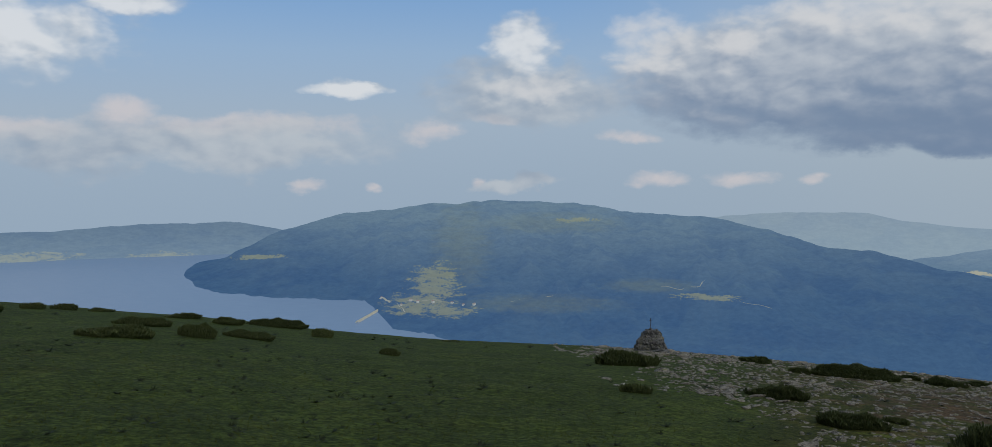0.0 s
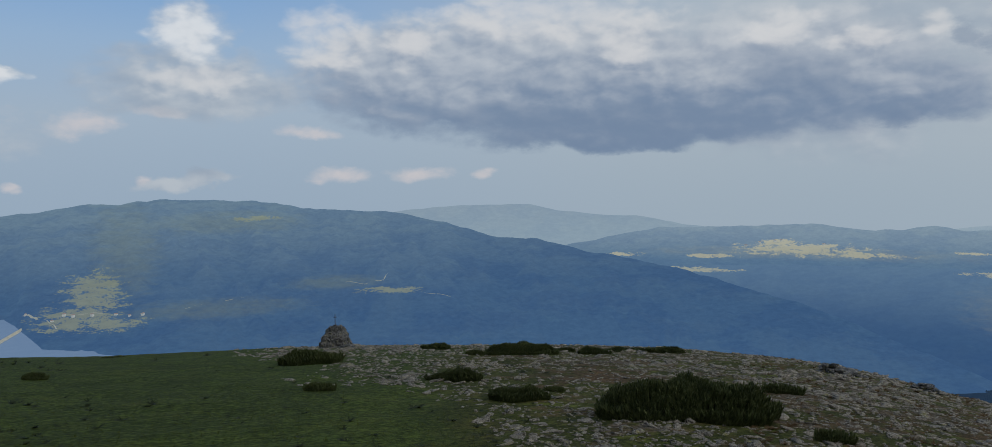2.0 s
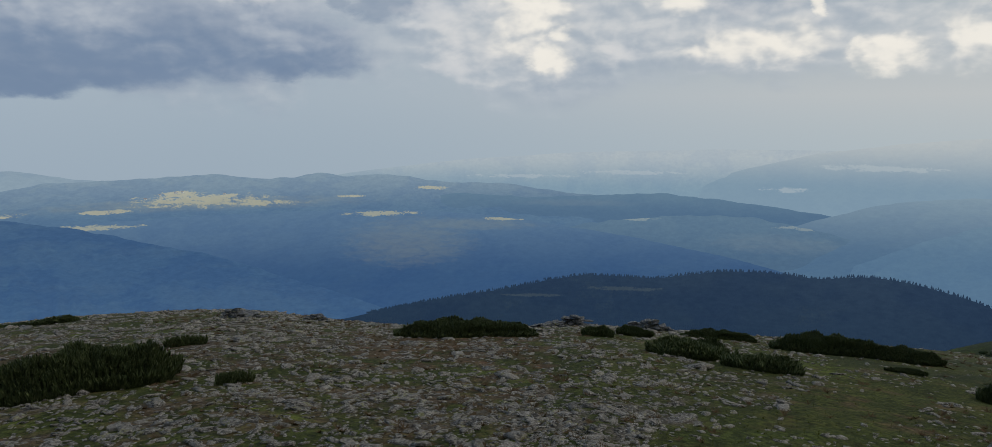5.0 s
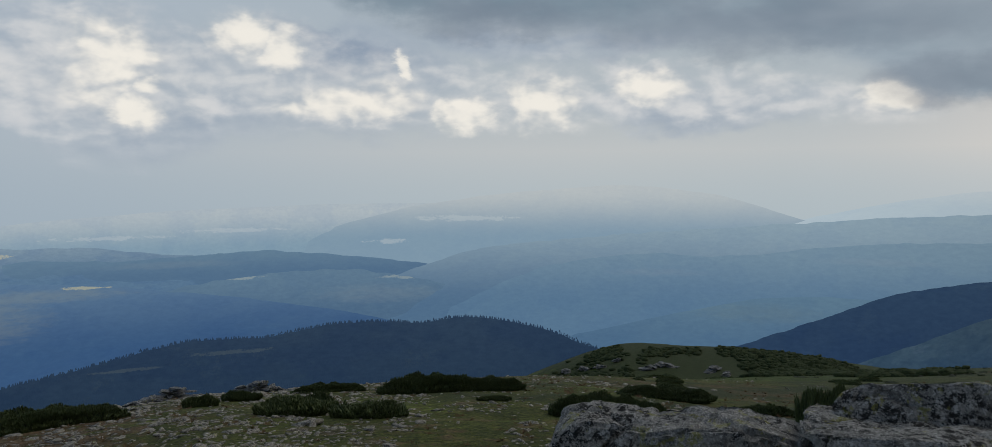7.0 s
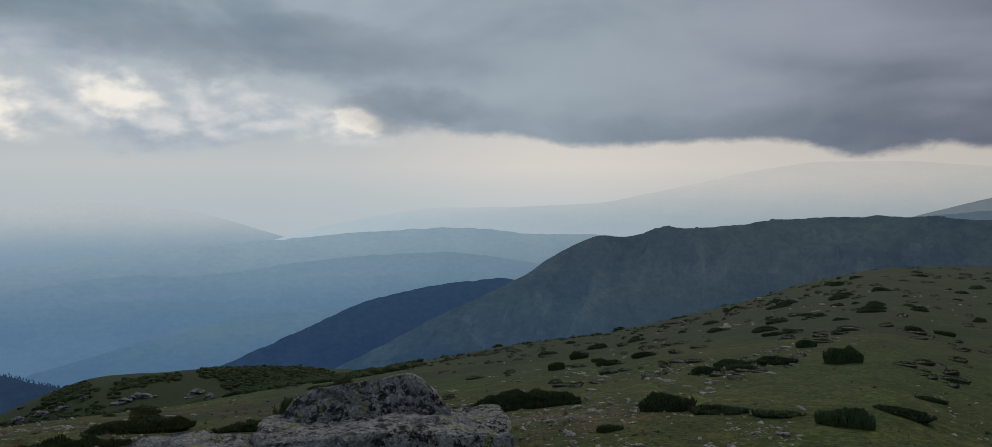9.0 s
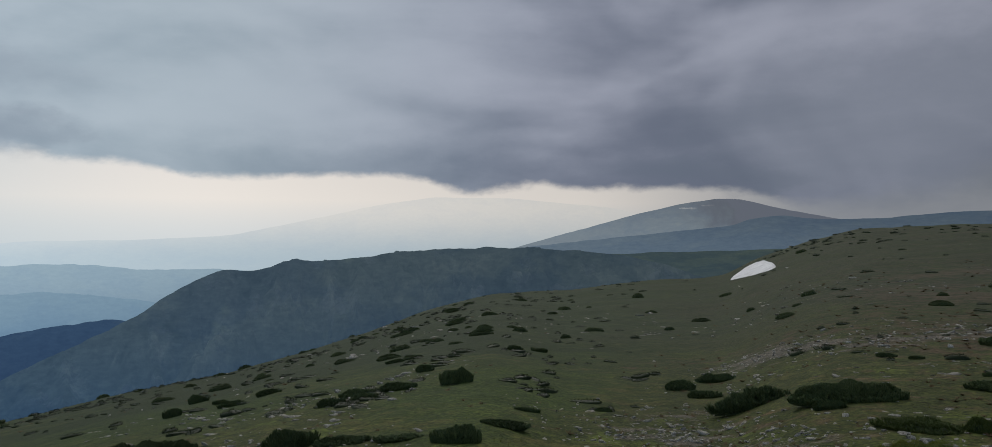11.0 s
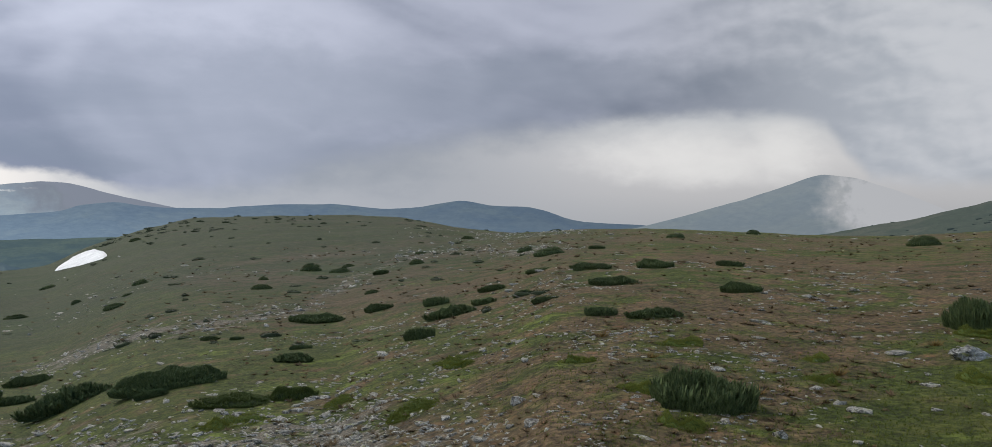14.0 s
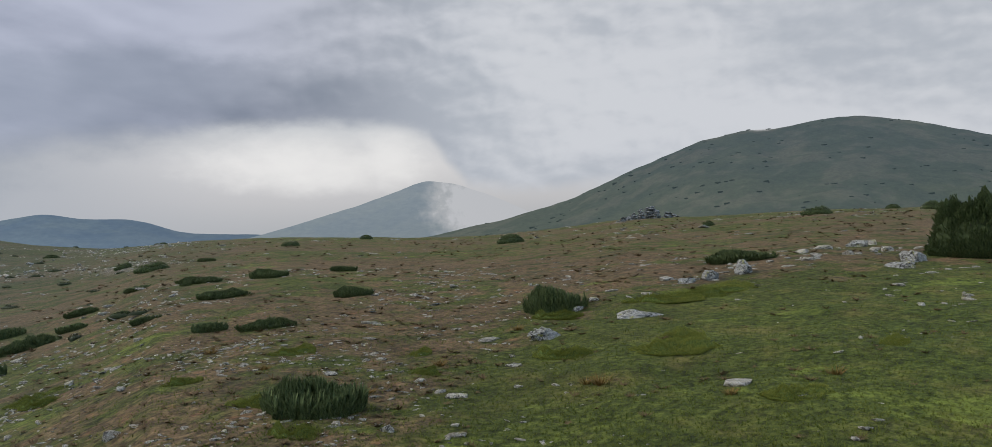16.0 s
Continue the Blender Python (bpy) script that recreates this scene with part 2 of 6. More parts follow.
edge_el = n.math("MULTIPLY_ADD", edge.outputs[0], 40.0, -5.0)
over = n.math("SUBTRACT", up, edge_el)
over = n.math("MULTIPLY_ADD", puff, n.ease(az, 112, 132, 2.6, 1.0), over)
over = n.math("MULTIPLY_ADD", grain, 0.8, over)
deck_soft = n.math("ADD", n.math("MULTIPLY", n.ease(az, 174, 184, 0.75, 2.6), n.ease(az, 196, 210, 1.0, 0.6)), n.ease(az, 110, 130, 1.6, 0.0))
deck = n.ease(n.math("DIVIDE", over, deck_soft), 0.0, 1.0)
dark = n.mix(n.ease(az, 130, 165), srgb(117, 135, 149), srgb(113, 121, 139))
dark = n.mix(n.ease(az, 206, 230), dark, srgb(176, 182, 191))
pale = n.mix(n.ease(az, 130, 165), srgb(164, 176, 186), srgb(171, 176, 192))
pale = n.mix(n.ease(az, 204, 230), pale, srgb(204, 207, 213))
streaks = n.noise(n.vec("MULTIPLY_ADD", flat, (0.035, 0.13, 1), (3.1, 5.7, 0)), 1.0, 6, 0.52, 0.25)
tone = n.math("MULTIPLY_ADD", n.math("SUBTRACT", streaks, 0.5), 0.55, broad)
tone = n.math("MULTIPLY_ADD", puff, 0.10, tone)
tone = n.math("MULTIPLY_ADD", n.ease(over, 0.0, 5.0), 0.12, tone)
tone = n.math("MULTIPLY_ADD", n.math("MULTIPLY", relief, n.ease(az, 206, 226)), 0.5, tone)
deck_col = n.mix(n.ease(tone, 0.30, 0.80), dark, pale)
col = n.mix(deck, col, deck_col)
bright = n.blobs(curl, [(215.0, 5.2, 9.0, 2.2), (220.8, 5.6, 3.4, 2.4)])
col = n.mix(n.math("MULTIPLY", n.ease(n.math("MULTIPLY_ADD", grain, 0.9, n.math("MULTIPLY_ADD", puff, 0.8, bright)), -0.4, 1.4), 0.8), col, srgb(230, 229, 228))
shade = n.blobs(torn, [(177.6, 7.7, 11.9, 4.1), (173.6, 3.8, 13.7, 1.4), (187.5, 8.0, 11.9, 2.7), (110.7, 10.0, 19.2, 2.3), (92.3, 10.8, 10.1, 1.6), (191.3, 8.8, 21.1, 4.6), (181.2, 5.7, 13.7, 5.0), (184.4, 4.7, 15.1, 3.7), (186.2, 9.3, 18.3, 5.0), (203.6, 10.5, 19.2, 2.8), (122.0, 6.0, 6.9, 1.8)])
col = n.mix(n.math("MULTIPLY", n.ease(n.math("MULTIPLY_ADD", puff, 0.7, shade), -0.1, 1.3), 0.52), col, srgb(108, 119, 135))
# overhead and below the horizon
col = n.mix(n.ease(up, 24, 50), col, srgb(150, 158, 170))
col = n.mix(n.ease(up, -4, -12), col, srgb(70, 84, 92))
dim = n.overcast(az)
bg = n.node("ShaderNodeBackground")

n.put(col, bg.inputs["Color"]), n.put(dim, bg.inputs["Strength"])
n.put(bg.outputs[0], n.node("ShaderNodeOutputWorld").inputs[0])

sun = bpy.data.lights.new("sun", "SUN")
sun.energy, sun.angle, sun.color = 0.9, radians(25), (1.0, 0.95, 0.88)
a, e = radians(SUN_AT), radians(SUN_UP)
new("sun", sun).matrix_world = look((600 * math.sin(a) * math.cos(e), 600 * math.cos(a) * math.cos(e), 600 * math.sin(e)), (0, 0, 0))


# ---- materials ----
def material(name):
    m = bpy.data.materials.new(name)
    m.use_nodes = True
    return m, Net(m.node_tree)


def finish(n, shader, disp=None):
    out = n.node("ShaderNodeOutputMaterial")
    n.put(shader, out.inputs["Surface"])


def surface(n, colour, rough=0.9, height=None, strength=0.5, size=0.02, sheen=0.3):
    b = n.node("ShaderNodeBsdfPrincipled")
    n.put(colour, b.inputs["Base Color"]), n.put(rough, b.inputs["Roughness"])
    b.inputs["Specular IOR Level"].default_value = sheen
    if height is not None:
        k = n.node("ShaderNodeBump")
        k.inputs["Strength"].default_value, k.inputs["Distance"].default_value = strength, size
        n.put(height, k.inputs["Height"])
        n.put(k.outputs[0], b.inputs["Normal"])
    return b.outputs[0]


def here(n):
    return n.node("ShaderNodeNewGeometry").outputs["Position"]


def make_ground():
    m, n = material("mountain turf")
    p = here(n)
    cover = n.node("ShaderNodeAttribute")
    cover.attribute_name = "cover"
    s = n.node("ShaderNodeSeparateColor")
    n.put(cover.outputs["Color"], s.inputs[0])
    stony, heath = s.outputs[0], s.outputs[1]
    big = n.noise(p, 0.09, 5, 0.6)
    mid = n.noise(p, 0.9, 5, 0.6)
    fine = n.noise(p, 9.0, 5, 0.65)
    hair = n.noise(n.vec("MULTIPLY", p, (1, 1, 0.3)), 55.0, 3, 0.7)
    weave = n.noise(p, 0.42, 7, 0.68, 0.5)
    tuft = n.ease(n.math("MULTIPLY_ADD", n.math("SUBTRACT", hair, 0.5), 0.5, fine), 0.32, 0.68)
    grass = n.mix(tuft, (0.025, 0.045, 0.007, 1), (0.084, 0.126, 0.021, 1))
    warm = n.mix(tuft, (0.029, 0.041, 0.008, 1), (0.096, 0.113, 0.023, 1))
    grass = n.mix(n.ease(heath, 0.06, 0.24), grass, warm)
    grass = n.mix(n.math("MULTIPLY", n.ease(mid, 0.45, 0.75), n.ease(heath, 0.04, 0.16, 0.12, 0.9)), grass, (0.120, 0.108, 0.032, 1))
    moss = n.mix(n.ease(hair, 0.3, 0.7), (0.092, 0.128, 0.018, 1), (0.175, 0.205, 0.040, 1))
    grass = n.mix(n.math("MULTIPLY", n.ease(weave, 0.57, 0.64), n.ease(heath, 0.05, 0.25, 0.22, 0.8)), grass, moss)
    dry = n.mix(tuft, (0.066, 0.045, 0.025, 1), (0.165, 0.116, 0.064, 1))
    dry = n.mix(n.ease(n.noise(p, 2.6, 4, 0.65), 0.55, 0.68), dry, (0.165, 0.088, 0.048, 1))
    dry = n.mix(n.ease(weave, 0.44, 0.36), dry, (0.062, 0.056, 0.026, 1))
    w = n.math("MULTIPLY_ADD", n.math("SUBTRACT", mid, 0.5), 1.5, n.math("MULTIPLY_ADD", n.math("SUBTRACT", big, 0.5), 1.2, heath))
    withered = w
    c = n.mix(n.ease(w, 0.38, 0.66), grass, dry)
    grit = n.mix(n.ease(n.noise(p, 26, 4, 0.7), 0.35, 0.65), (0.070, 0.062, 0.047, 1), (0.225, 0.200, 0.168, 1))
    w = n.math("MULTIPLY_ADD", n.math("SUBTRACT", mid, 0.5), 1.9, n.math("MULTIPLY_ADD", n.math("SUBTRACT", fine, 0.5), 1.0, stony))
    wg = n.ease(w, 0.62, 0.84)
    c = n.mix(wg, c, grit)
    clump = n.noise(p, 3.2, 4, 0.65)
    c = n.mix(n.ease(clump, 0.30, 0.62), n.vec("MULTIPLY", c, (0.58, 0.60, 0.58)), c)
    speck = n.noise(p, 7.0, 6, 0.82)
    c = n.mix(n.ease(speck, 0.40, 0.56), n.vec("MULTIPLY", c, (0.52, 0.53, 0.55)), n.vec("MULTIPLY", c, (1.22, 1.20, 1.16)))
    patch = n.noise(p, 0.45, 5, 0.7, 0.3)
    c = n.mix(n.ease(patch, 0.36, 0.60), n.vec("MULTIPLY", c, (0.80, 0.79, 0.77)), n.vec("MULTIPLY", c, (1.10, 1.07, 1.02)))
    # grey-green far slopes: haze over the distance is put into the turf colour
    sedge = n.mix(n.ease(n.math("MULTIPLY_ADD", n.math("SUBTRACT", fine, 0.5), 0.8, n.noise(p, 1.6, 6, 0.75)), 0.34, 0.66), (0.021, 0.026, 0.014, 1), (0.070, 0.072, 0.044, 1))
    sedge = n.mix(n.math("MAXIMUM", n.math("MULTIPLY", n.ease(n.noise(p, 0.06, 5, 0.65, 0.4), 0.46, 0.62), 0.65), n.ease(heath, 0.08, 0.30, 0.8, 0.0)), sedge, n.mix(n.ease(n.noise(p, 1.1, 6, 0.75), 0.36, 0.64), (0.018, 0.028, 0.012, 1), (0.047, 0.062, 0.028, 1)))
    sedge = n.mix(n.math("MULTIPLY", n.ease(withered, 0.45, 0.80), 0.6), sedge, (0.108, 0.078, 0.052, 1))
    streaky = n.noise(p, 0.22, 7, 0.7, 0.6)
    sedge = n.mix(n.math("MULTIPLY", n.ease(streaky, 0.52, 0.60), 0.55), sedge, n.mix(n.ease(fine, 0.3, 0.7), (0.025, 0.037, 0.013, 1), (0.074, 0.090, 0.033, 1)))
    sedge = n.mix(n.math("MULTIPLY", n.ease(streaky, 0.46, 0.38), 0.5), sedge, (0.030, 0.034, 0.020, 1))
    c = n.mix(n.math("MULTIPLY", cover.outputs["Alpha"], n.ease(n.math("SUBTRACT", 1.0, wg), 0.0, 1.0, 0.2, 0.92)), c, sedge)
    # creeping pine and painted cloud shade, dark in ragged patches
    w = n.math("MULTIPLY_ADD", n.math("SUBTRACT", n.noise(p, 0.16, 8, 0.68), 0.5), 1.9, s.outputs[2])
    c = n.mix(n.math("MULTIPLY", n.ease(w, 0.38, 0.62), n.ease(wg, 0.0, 1.0, 0.9, 0.1)), c, n.mix(tuft, (0.014, 0.022, 0.009, 1), (0.048, 0.062, 0.024, 1)))
    h = n.math("MULTIPLY_ADD", hair, 0.5, n.math("MULTIPLY_ADD", fine, 1.0, mid))
    finish(n, surface(n, c, 0.95, h, 0.8, 0.035, 0.15))
    return m


def make_granite(name, light, dark, lichen=0.5):
    m, n = material(name)
    o = n.node("ShaderNodeTexCoord").outputs["Object"]
    w = n.node("ShaderNodeObjectInfo").outputs["Random"]
    p = here(n)
    isle = n.node("ShaderNodeNewGeometry").outputs["Random Per Island"]
    patch = n.noise(p, 5.5, 7, 0.7, 0.3)
    fine = n.noise(p, 60, 6, 0.75)
    c = n.mix(n.ease(fine, 0.36, 0.64), dark, light)
    c = n.mix(n.ease(n.noise(p, 1.6, 6, 0.7), 0.42, 0.62, 0.0, 0.45), c, dark)
    spread = n.ease(n.noise(p, 2.1, 6, 0.68), 0.38, 0.54, 0.2, 1.0)
    c = n.mix(n.math("MULTIPLY", n.math("MULTIPLY", n.ease(n.noise(p, 13, 8, 0.78), 0.485, 0.53), spread), lichen), c, (0.020, 0.020, 0.018, 1))
    c = n.mix(n.math("MULTIPLY", n.ease(patch, 0.565, 0.61), 0.65 * lichen), c, (0.27, 0.265, 0.065, 1))
    c = n.mix(n.math("MULTIPLY", n.ease(n.noise(p, 27, 6, 0.78), 0.55, 0.60), 0.8), c, (0.52, 0.51, 0.48, 1))
    v = n.math("MULTIPLY_ADD", n.math("ADD", w, isle), 0.28, 0.72)
    c = n.vec("MULTIPLY", c, n.vec("SCALE", (1, 1, 1)))
    sc = c.node.inputs[1].links[0].from_node
    n.put(v, sc.inputs["Scale"])
    h = n.math("MULTIPLY_ADD", fine, 0.35, n.noise(p, 9, 7, 0.7))
    finish(n, surface(n, c, 0.88, h, 1.0, 0.06, 0.25))
    return m


def make_leaf(name, deep, tip, rough=0.55):
    m, n = material(name)
    g = n.node("ShaderNodeNewGeometry")
    r = n.node("ShaderNodeObjectInfo").outputs["Random"]
    c = n.mix(g.outputs["Random Per Island"], deep, tip)
    c = n.mix(n.math("MULTIPLY", r, 0.35), c, tuple(x * 0.6 for x in deep[:3]) + (1,))
    c = n.mix(n.math("MULTIPLY", n.ease(n.noise(g.outputs["Position"], 3.0, 3), 0.55, 0.75), 0.35), c, tip if rough < 0.6 else (0.085, 0.060, 0.030, 1))
    finish(n, surface(n, c, rough, None, sheen=0.08))
    return m


def make_plain(name, a, b, scale, rough=0.8, sheen=0.3, lift=0.02):
    m, n = material(name)
    f = n.noise(here(n), scale, 5, 0.65)
    finish(n, surface(n, n.mix(n.ease(f, 0.3, 0.7), a, b), rough, f, 0.5, lift, sheen))
    return m


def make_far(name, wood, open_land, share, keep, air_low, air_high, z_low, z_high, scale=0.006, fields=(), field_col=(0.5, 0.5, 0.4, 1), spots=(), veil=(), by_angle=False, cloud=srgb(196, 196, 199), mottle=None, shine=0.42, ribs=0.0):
    """Land seen through kilometres of air: its own colour, dimmed to keep, plus haze painted in as emission.
    fields: (heading, height, half widths) of bright open land, sunlight put into its glow; spots: painted sun patches;
    veil: painted cloud."""
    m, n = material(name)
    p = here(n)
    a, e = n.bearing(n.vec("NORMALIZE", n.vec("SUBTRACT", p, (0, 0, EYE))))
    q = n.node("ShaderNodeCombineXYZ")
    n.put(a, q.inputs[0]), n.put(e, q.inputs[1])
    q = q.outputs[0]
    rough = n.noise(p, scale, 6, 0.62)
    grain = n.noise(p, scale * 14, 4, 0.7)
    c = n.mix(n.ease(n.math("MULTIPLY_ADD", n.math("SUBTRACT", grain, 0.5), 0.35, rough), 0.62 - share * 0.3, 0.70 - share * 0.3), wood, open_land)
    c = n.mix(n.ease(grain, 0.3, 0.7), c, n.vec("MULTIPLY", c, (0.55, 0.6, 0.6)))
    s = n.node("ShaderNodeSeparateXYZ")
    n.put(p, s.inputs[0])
    # haze of the air, painted as a glow graded by height
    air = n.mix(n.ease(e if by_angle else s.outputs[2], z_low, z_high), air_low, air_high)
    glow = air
    streak = n.noise(n.vec("MULTIPLY", q, (0.9, 3.4, 1)), 1.0, 6, 0.65, 0.5)
    mosaic = n.noise(n.vec("MULTIPLY", q, (6.0, 15.0, 1)), 1.0, 4, 0.65)
    # woods with sharp borders, clearings between them, tree tops
    k = min(0.12, 0.35 * keep) if mottle is None else mottle
    lie = n.vec("MULTIPLY", p, (1, 1, 1.6))
    woods = n.ease(n.noise(lie, 0.0052, 10, 0.62), 0.45, 0.57)
    glow = n.mix(woods, n.vec("MULTIPLY", glow, (1 + 0.55 * k, 1 + 0.42 * k, 1 + 0.06 * k)), n.vec("MULTIPLY", glow, (1 - 0.75 * k, 1 - 0.5 * k, 1 - 0.24 * k)))
    clearing = n.ease(n.noise(n.vec("ADD", lie, (900, 400, 300)), 0.010, 9, 0.66), 0.60, 0.68)
    glow = n.mix(n.math("MULTIPLY", clearing, 0.9), glow, n.vec("MULTIPLY", glow, (1 + 1.1 * k, 1 + 0.85 * k, 1 + 0.2 * k)))
    tops = n.noise(lie, 0.045, 7, 0.78)
    glow = n.mix(n.ease(tops, 0.32, 0.68), n.vec("MULTIPLY", glow, (1 - 0.9 * k, 1 - 0.75 * k, 1 - 0.55 * k)), n.vec("MULTIPLY", glow, (1 + 0.75 * k, 1 + 0.65 * k, 1 + 0.45 * k)))
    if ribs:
        # rock ribs brightened and the gullies between them darkened in the emission
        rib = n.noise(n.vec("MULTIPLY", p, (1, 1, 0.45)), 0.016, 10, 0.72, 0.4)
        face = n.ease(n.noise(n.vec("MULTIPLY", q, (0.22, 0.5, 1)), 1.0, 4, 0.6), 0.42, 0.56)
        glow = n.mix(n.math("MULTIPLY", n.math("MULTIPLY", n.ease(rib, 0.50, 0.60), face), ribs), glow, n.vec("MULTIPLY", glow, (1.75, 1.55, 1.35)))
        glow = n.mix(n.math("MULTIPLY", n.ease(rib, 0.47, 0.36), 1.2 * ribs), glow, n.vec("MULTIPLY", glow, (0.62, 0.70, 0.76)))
    # open land and snow brightened in the emission, sunlight included
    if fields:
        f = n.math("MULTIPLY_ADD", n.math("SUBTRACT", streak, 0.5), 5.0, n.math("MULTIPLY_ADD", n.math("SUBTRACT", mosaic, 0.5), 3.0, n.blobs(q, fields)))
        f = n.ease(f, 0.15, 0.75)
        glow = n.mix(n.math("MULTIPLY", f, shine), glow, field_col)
    # soft sun patches and a light shaft, painted into the glow
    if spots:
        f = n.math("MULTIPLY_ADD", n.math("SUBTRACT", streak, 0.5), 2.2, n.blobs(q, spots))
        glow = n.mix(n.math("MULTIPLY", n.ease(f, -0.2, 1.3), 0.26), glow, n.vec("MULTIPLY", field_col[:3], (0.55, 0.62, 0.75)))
    fleck = n.noise(n.vec("MULTIPLY", q, (1.6, 4.5, 1)), 1.0, 8, 0.68, 0.3)
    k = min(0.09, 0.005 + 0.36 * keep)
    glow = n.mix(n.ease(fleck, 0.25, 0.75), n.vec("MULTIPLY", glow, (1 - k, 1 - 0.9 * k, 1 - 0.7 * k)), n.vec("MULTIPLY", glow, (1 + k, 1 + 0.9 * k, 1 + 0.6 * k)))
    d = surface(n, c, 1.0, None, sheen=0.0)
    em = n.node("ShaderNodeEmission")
    # glow dimmed by heading, cloud shade put in to balance the exposure
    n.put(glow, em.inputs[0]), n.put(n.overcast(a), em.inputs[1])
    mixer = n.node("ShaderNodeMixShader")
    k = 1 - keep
    # cloud colour painted over the land, matched to the sky behind
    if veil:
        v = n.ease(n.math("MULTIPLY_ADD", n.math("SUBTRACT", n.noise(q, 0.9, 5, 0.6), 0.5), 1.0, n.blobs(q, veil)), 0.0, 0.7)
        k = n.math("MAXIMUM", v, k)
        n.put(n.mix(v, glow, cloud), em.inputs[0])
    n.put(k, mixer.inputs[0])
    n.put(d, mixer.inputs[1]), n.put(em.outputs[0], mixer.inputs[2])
    finish(n, mixer.outputs[0])
    return m


TURF = make_ground()
STONE = make_granite("weathered granite", (0.43, 0.395, 0.33, 1), (0.19, 0.172, 0.14, 1), 0.8)
CRAG = make_granite("lichened granite", (0.43, 0.42, 0.385, 1), (0.15, 0.146, 0.134, 1), 1.0)
DARK_CRAG = make_granite("dark weathered granite", (0.185, 0.195, 0.205, 1), (0.065, 0.069, 0.074, 1), 0.7)
PINE = make_leaf("dwarf pine needles", (0.042, 0.061, 0.024, 1), (0.142, 0.172, 0.068, 1))
PALE_PINE = make_leaf("olive pine needles", (0.050, 0.070, 0.018, 1), (0.140, 0.165, 0.046, 1))
SCRUB = make_leaf("dark pine scrub", (0.017, 0.025, 0.011, 1), (0.040, 0.050, 0.022, 1))
# for the dome inside each crown: inner shade is put into these colours
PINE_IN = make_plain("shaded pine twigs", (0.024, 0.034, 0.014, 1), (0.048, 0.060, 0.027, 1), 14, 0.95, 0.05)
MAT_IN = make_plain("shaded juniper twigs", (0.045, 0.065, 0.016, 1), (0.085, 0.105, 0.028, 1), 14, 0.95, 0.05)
JUNIPER = make_leaf("juniper needles", (0.095, 0.115, 0.020, 1), (0.245, 0.250, 0.052, 1))
BARK = make_plain("grey-brown bark", (0.07, 0.05, 0.035, 1), (0.15, 0.12, 0.09, 1), 18, 0.9)
GRASS = make_leaf("grass blades", (0.052, 0.070, 0.012, 1), (0.150, 0.165, 0.034, 1), 0.7)
RUST = make_leaf("rusty sedge", (0.120, 0.070, 0.022, 1), (0.230, 0.150, 0.050, 1), 0.9)
HEATH = make_leaf("withered heath", (0.075, 0.048, 0.026, 1), (0.150, 0.105, 0.055, 1), 0.9)
# a darker pine copy: shade among the shoots is put into the colour
THICKET = make_plain("shade-darkened pine thicket", (0.014, 0.022, 0.010, 1), (0.052, 0.068, 0.028, 1), 5.0, 0.9, 0.05, 0.25)
SNOW = make_plain("old snow", (0.52, 0.50, 0.48, 1), (0.76, 0.74, 0.72, 1), 0.35, 0.7, 0.3, 0.2)
IRON = make_plain("weathered dark iron", (0.03, 0.03, 0.03, 1), (0.10, 0.07, 0.05, 1), 30, 0.6, 0.4, 0.004)


# ---- land forms: every form is a function of heading (degrees clockwise) and distance ----
def bend(a, xs, ys, blur=0.8):
    """A table over the heading, closed over the full circle and rounded off."""
    g = np.arange(-32, 328, 0.25)
    v = np.interp(g, xs, ys)
    k = np.exp(-0.5 * (np.arange(-60, 61) * 0.25 / blur) ** 2)
    v = np.convolve(np.concatenate([v[-60:], v, v[:60]]), k / k.sum(), "valid")
    return np.interp((np.asarray(a, float) + 32) % 360 - 32, np.append(g, 328), np.append(v, v[0]))


def hash_noise(x, y, seed=0):
    """Smooth value noise, -1..1, on arrays."""
    xi, yi = np.floor(x).astype(np.int64), np.floor(y).astype(np.int64)
    u, v = x - xi, y - yi
    u, v = u * u * (3 - 2 * u), v * v * (3 - 2 * v)

    def h(i, j):
        k = (i * 374761393 + j * 668265263 + seed * 974711) & 0x7FFFFFFF
        k = ((k ^ (k >> 13)) * 1274126177) & 0x7FFFFFFF
        return ((k ^ (k >> 16)) % 65536) / 32768.0 - 1

    return (h(xi, yi) * (1 - u) + h(xi + 1, yi) * u) * (1 - v) + (h(xi, yi + 1) * (1 - u) + h(xi + 1, yi + 1) * u) * v


def fractal(x, y, octaves=4, seed=0, gain=0.5):
    s, w = 0, 1.0
    for i in range(octaves):
        s = s + w * hash_noise(x * 2 ** i + 17.3 * i, y * 2 ** i - 9.1 * i, seed + i)
        w *= gain
    return s


# the summit dome: height angle of its rim, and how far off the rim lies
RIM_A = (-32, -21, -13, -4, 5, 14, 23, 35, 44, 48, 53, 58, 68, 71, 76, 86, 96, 107, 119, 129, 137, 141.5, 146, 150.5, 155, 160, 164, 171, 172.5, 173.5, 174.5, 177, 180, 186, 191, 195, 198, 202, 208, 214, 221, 228, 234, 238, 243, 250, 260, 275, 300, 328)
RIM_E = (-7.6, -9.2, -10.6, -11.5, -11.9, -12.15, -12.35, -12.35, -12.72, -13.1, -14, -14.6, -14.68, -14.4, -14.6, -14.6, -14.3, -14.2, -12.95, -11.2, -10.05, -9, -7.6, -6.05, -4.75, -4.6, -3.9, -3.4, -2.75, -2.1, -1.75, -0.7, 0, 0.5, 0.65, 0.4, -0.05, -0.38, 0, 0.25, 0.05, 0.15, 0.65, 1.2, 1.25, 1.65, 1.55, 0, -4, -7.6)
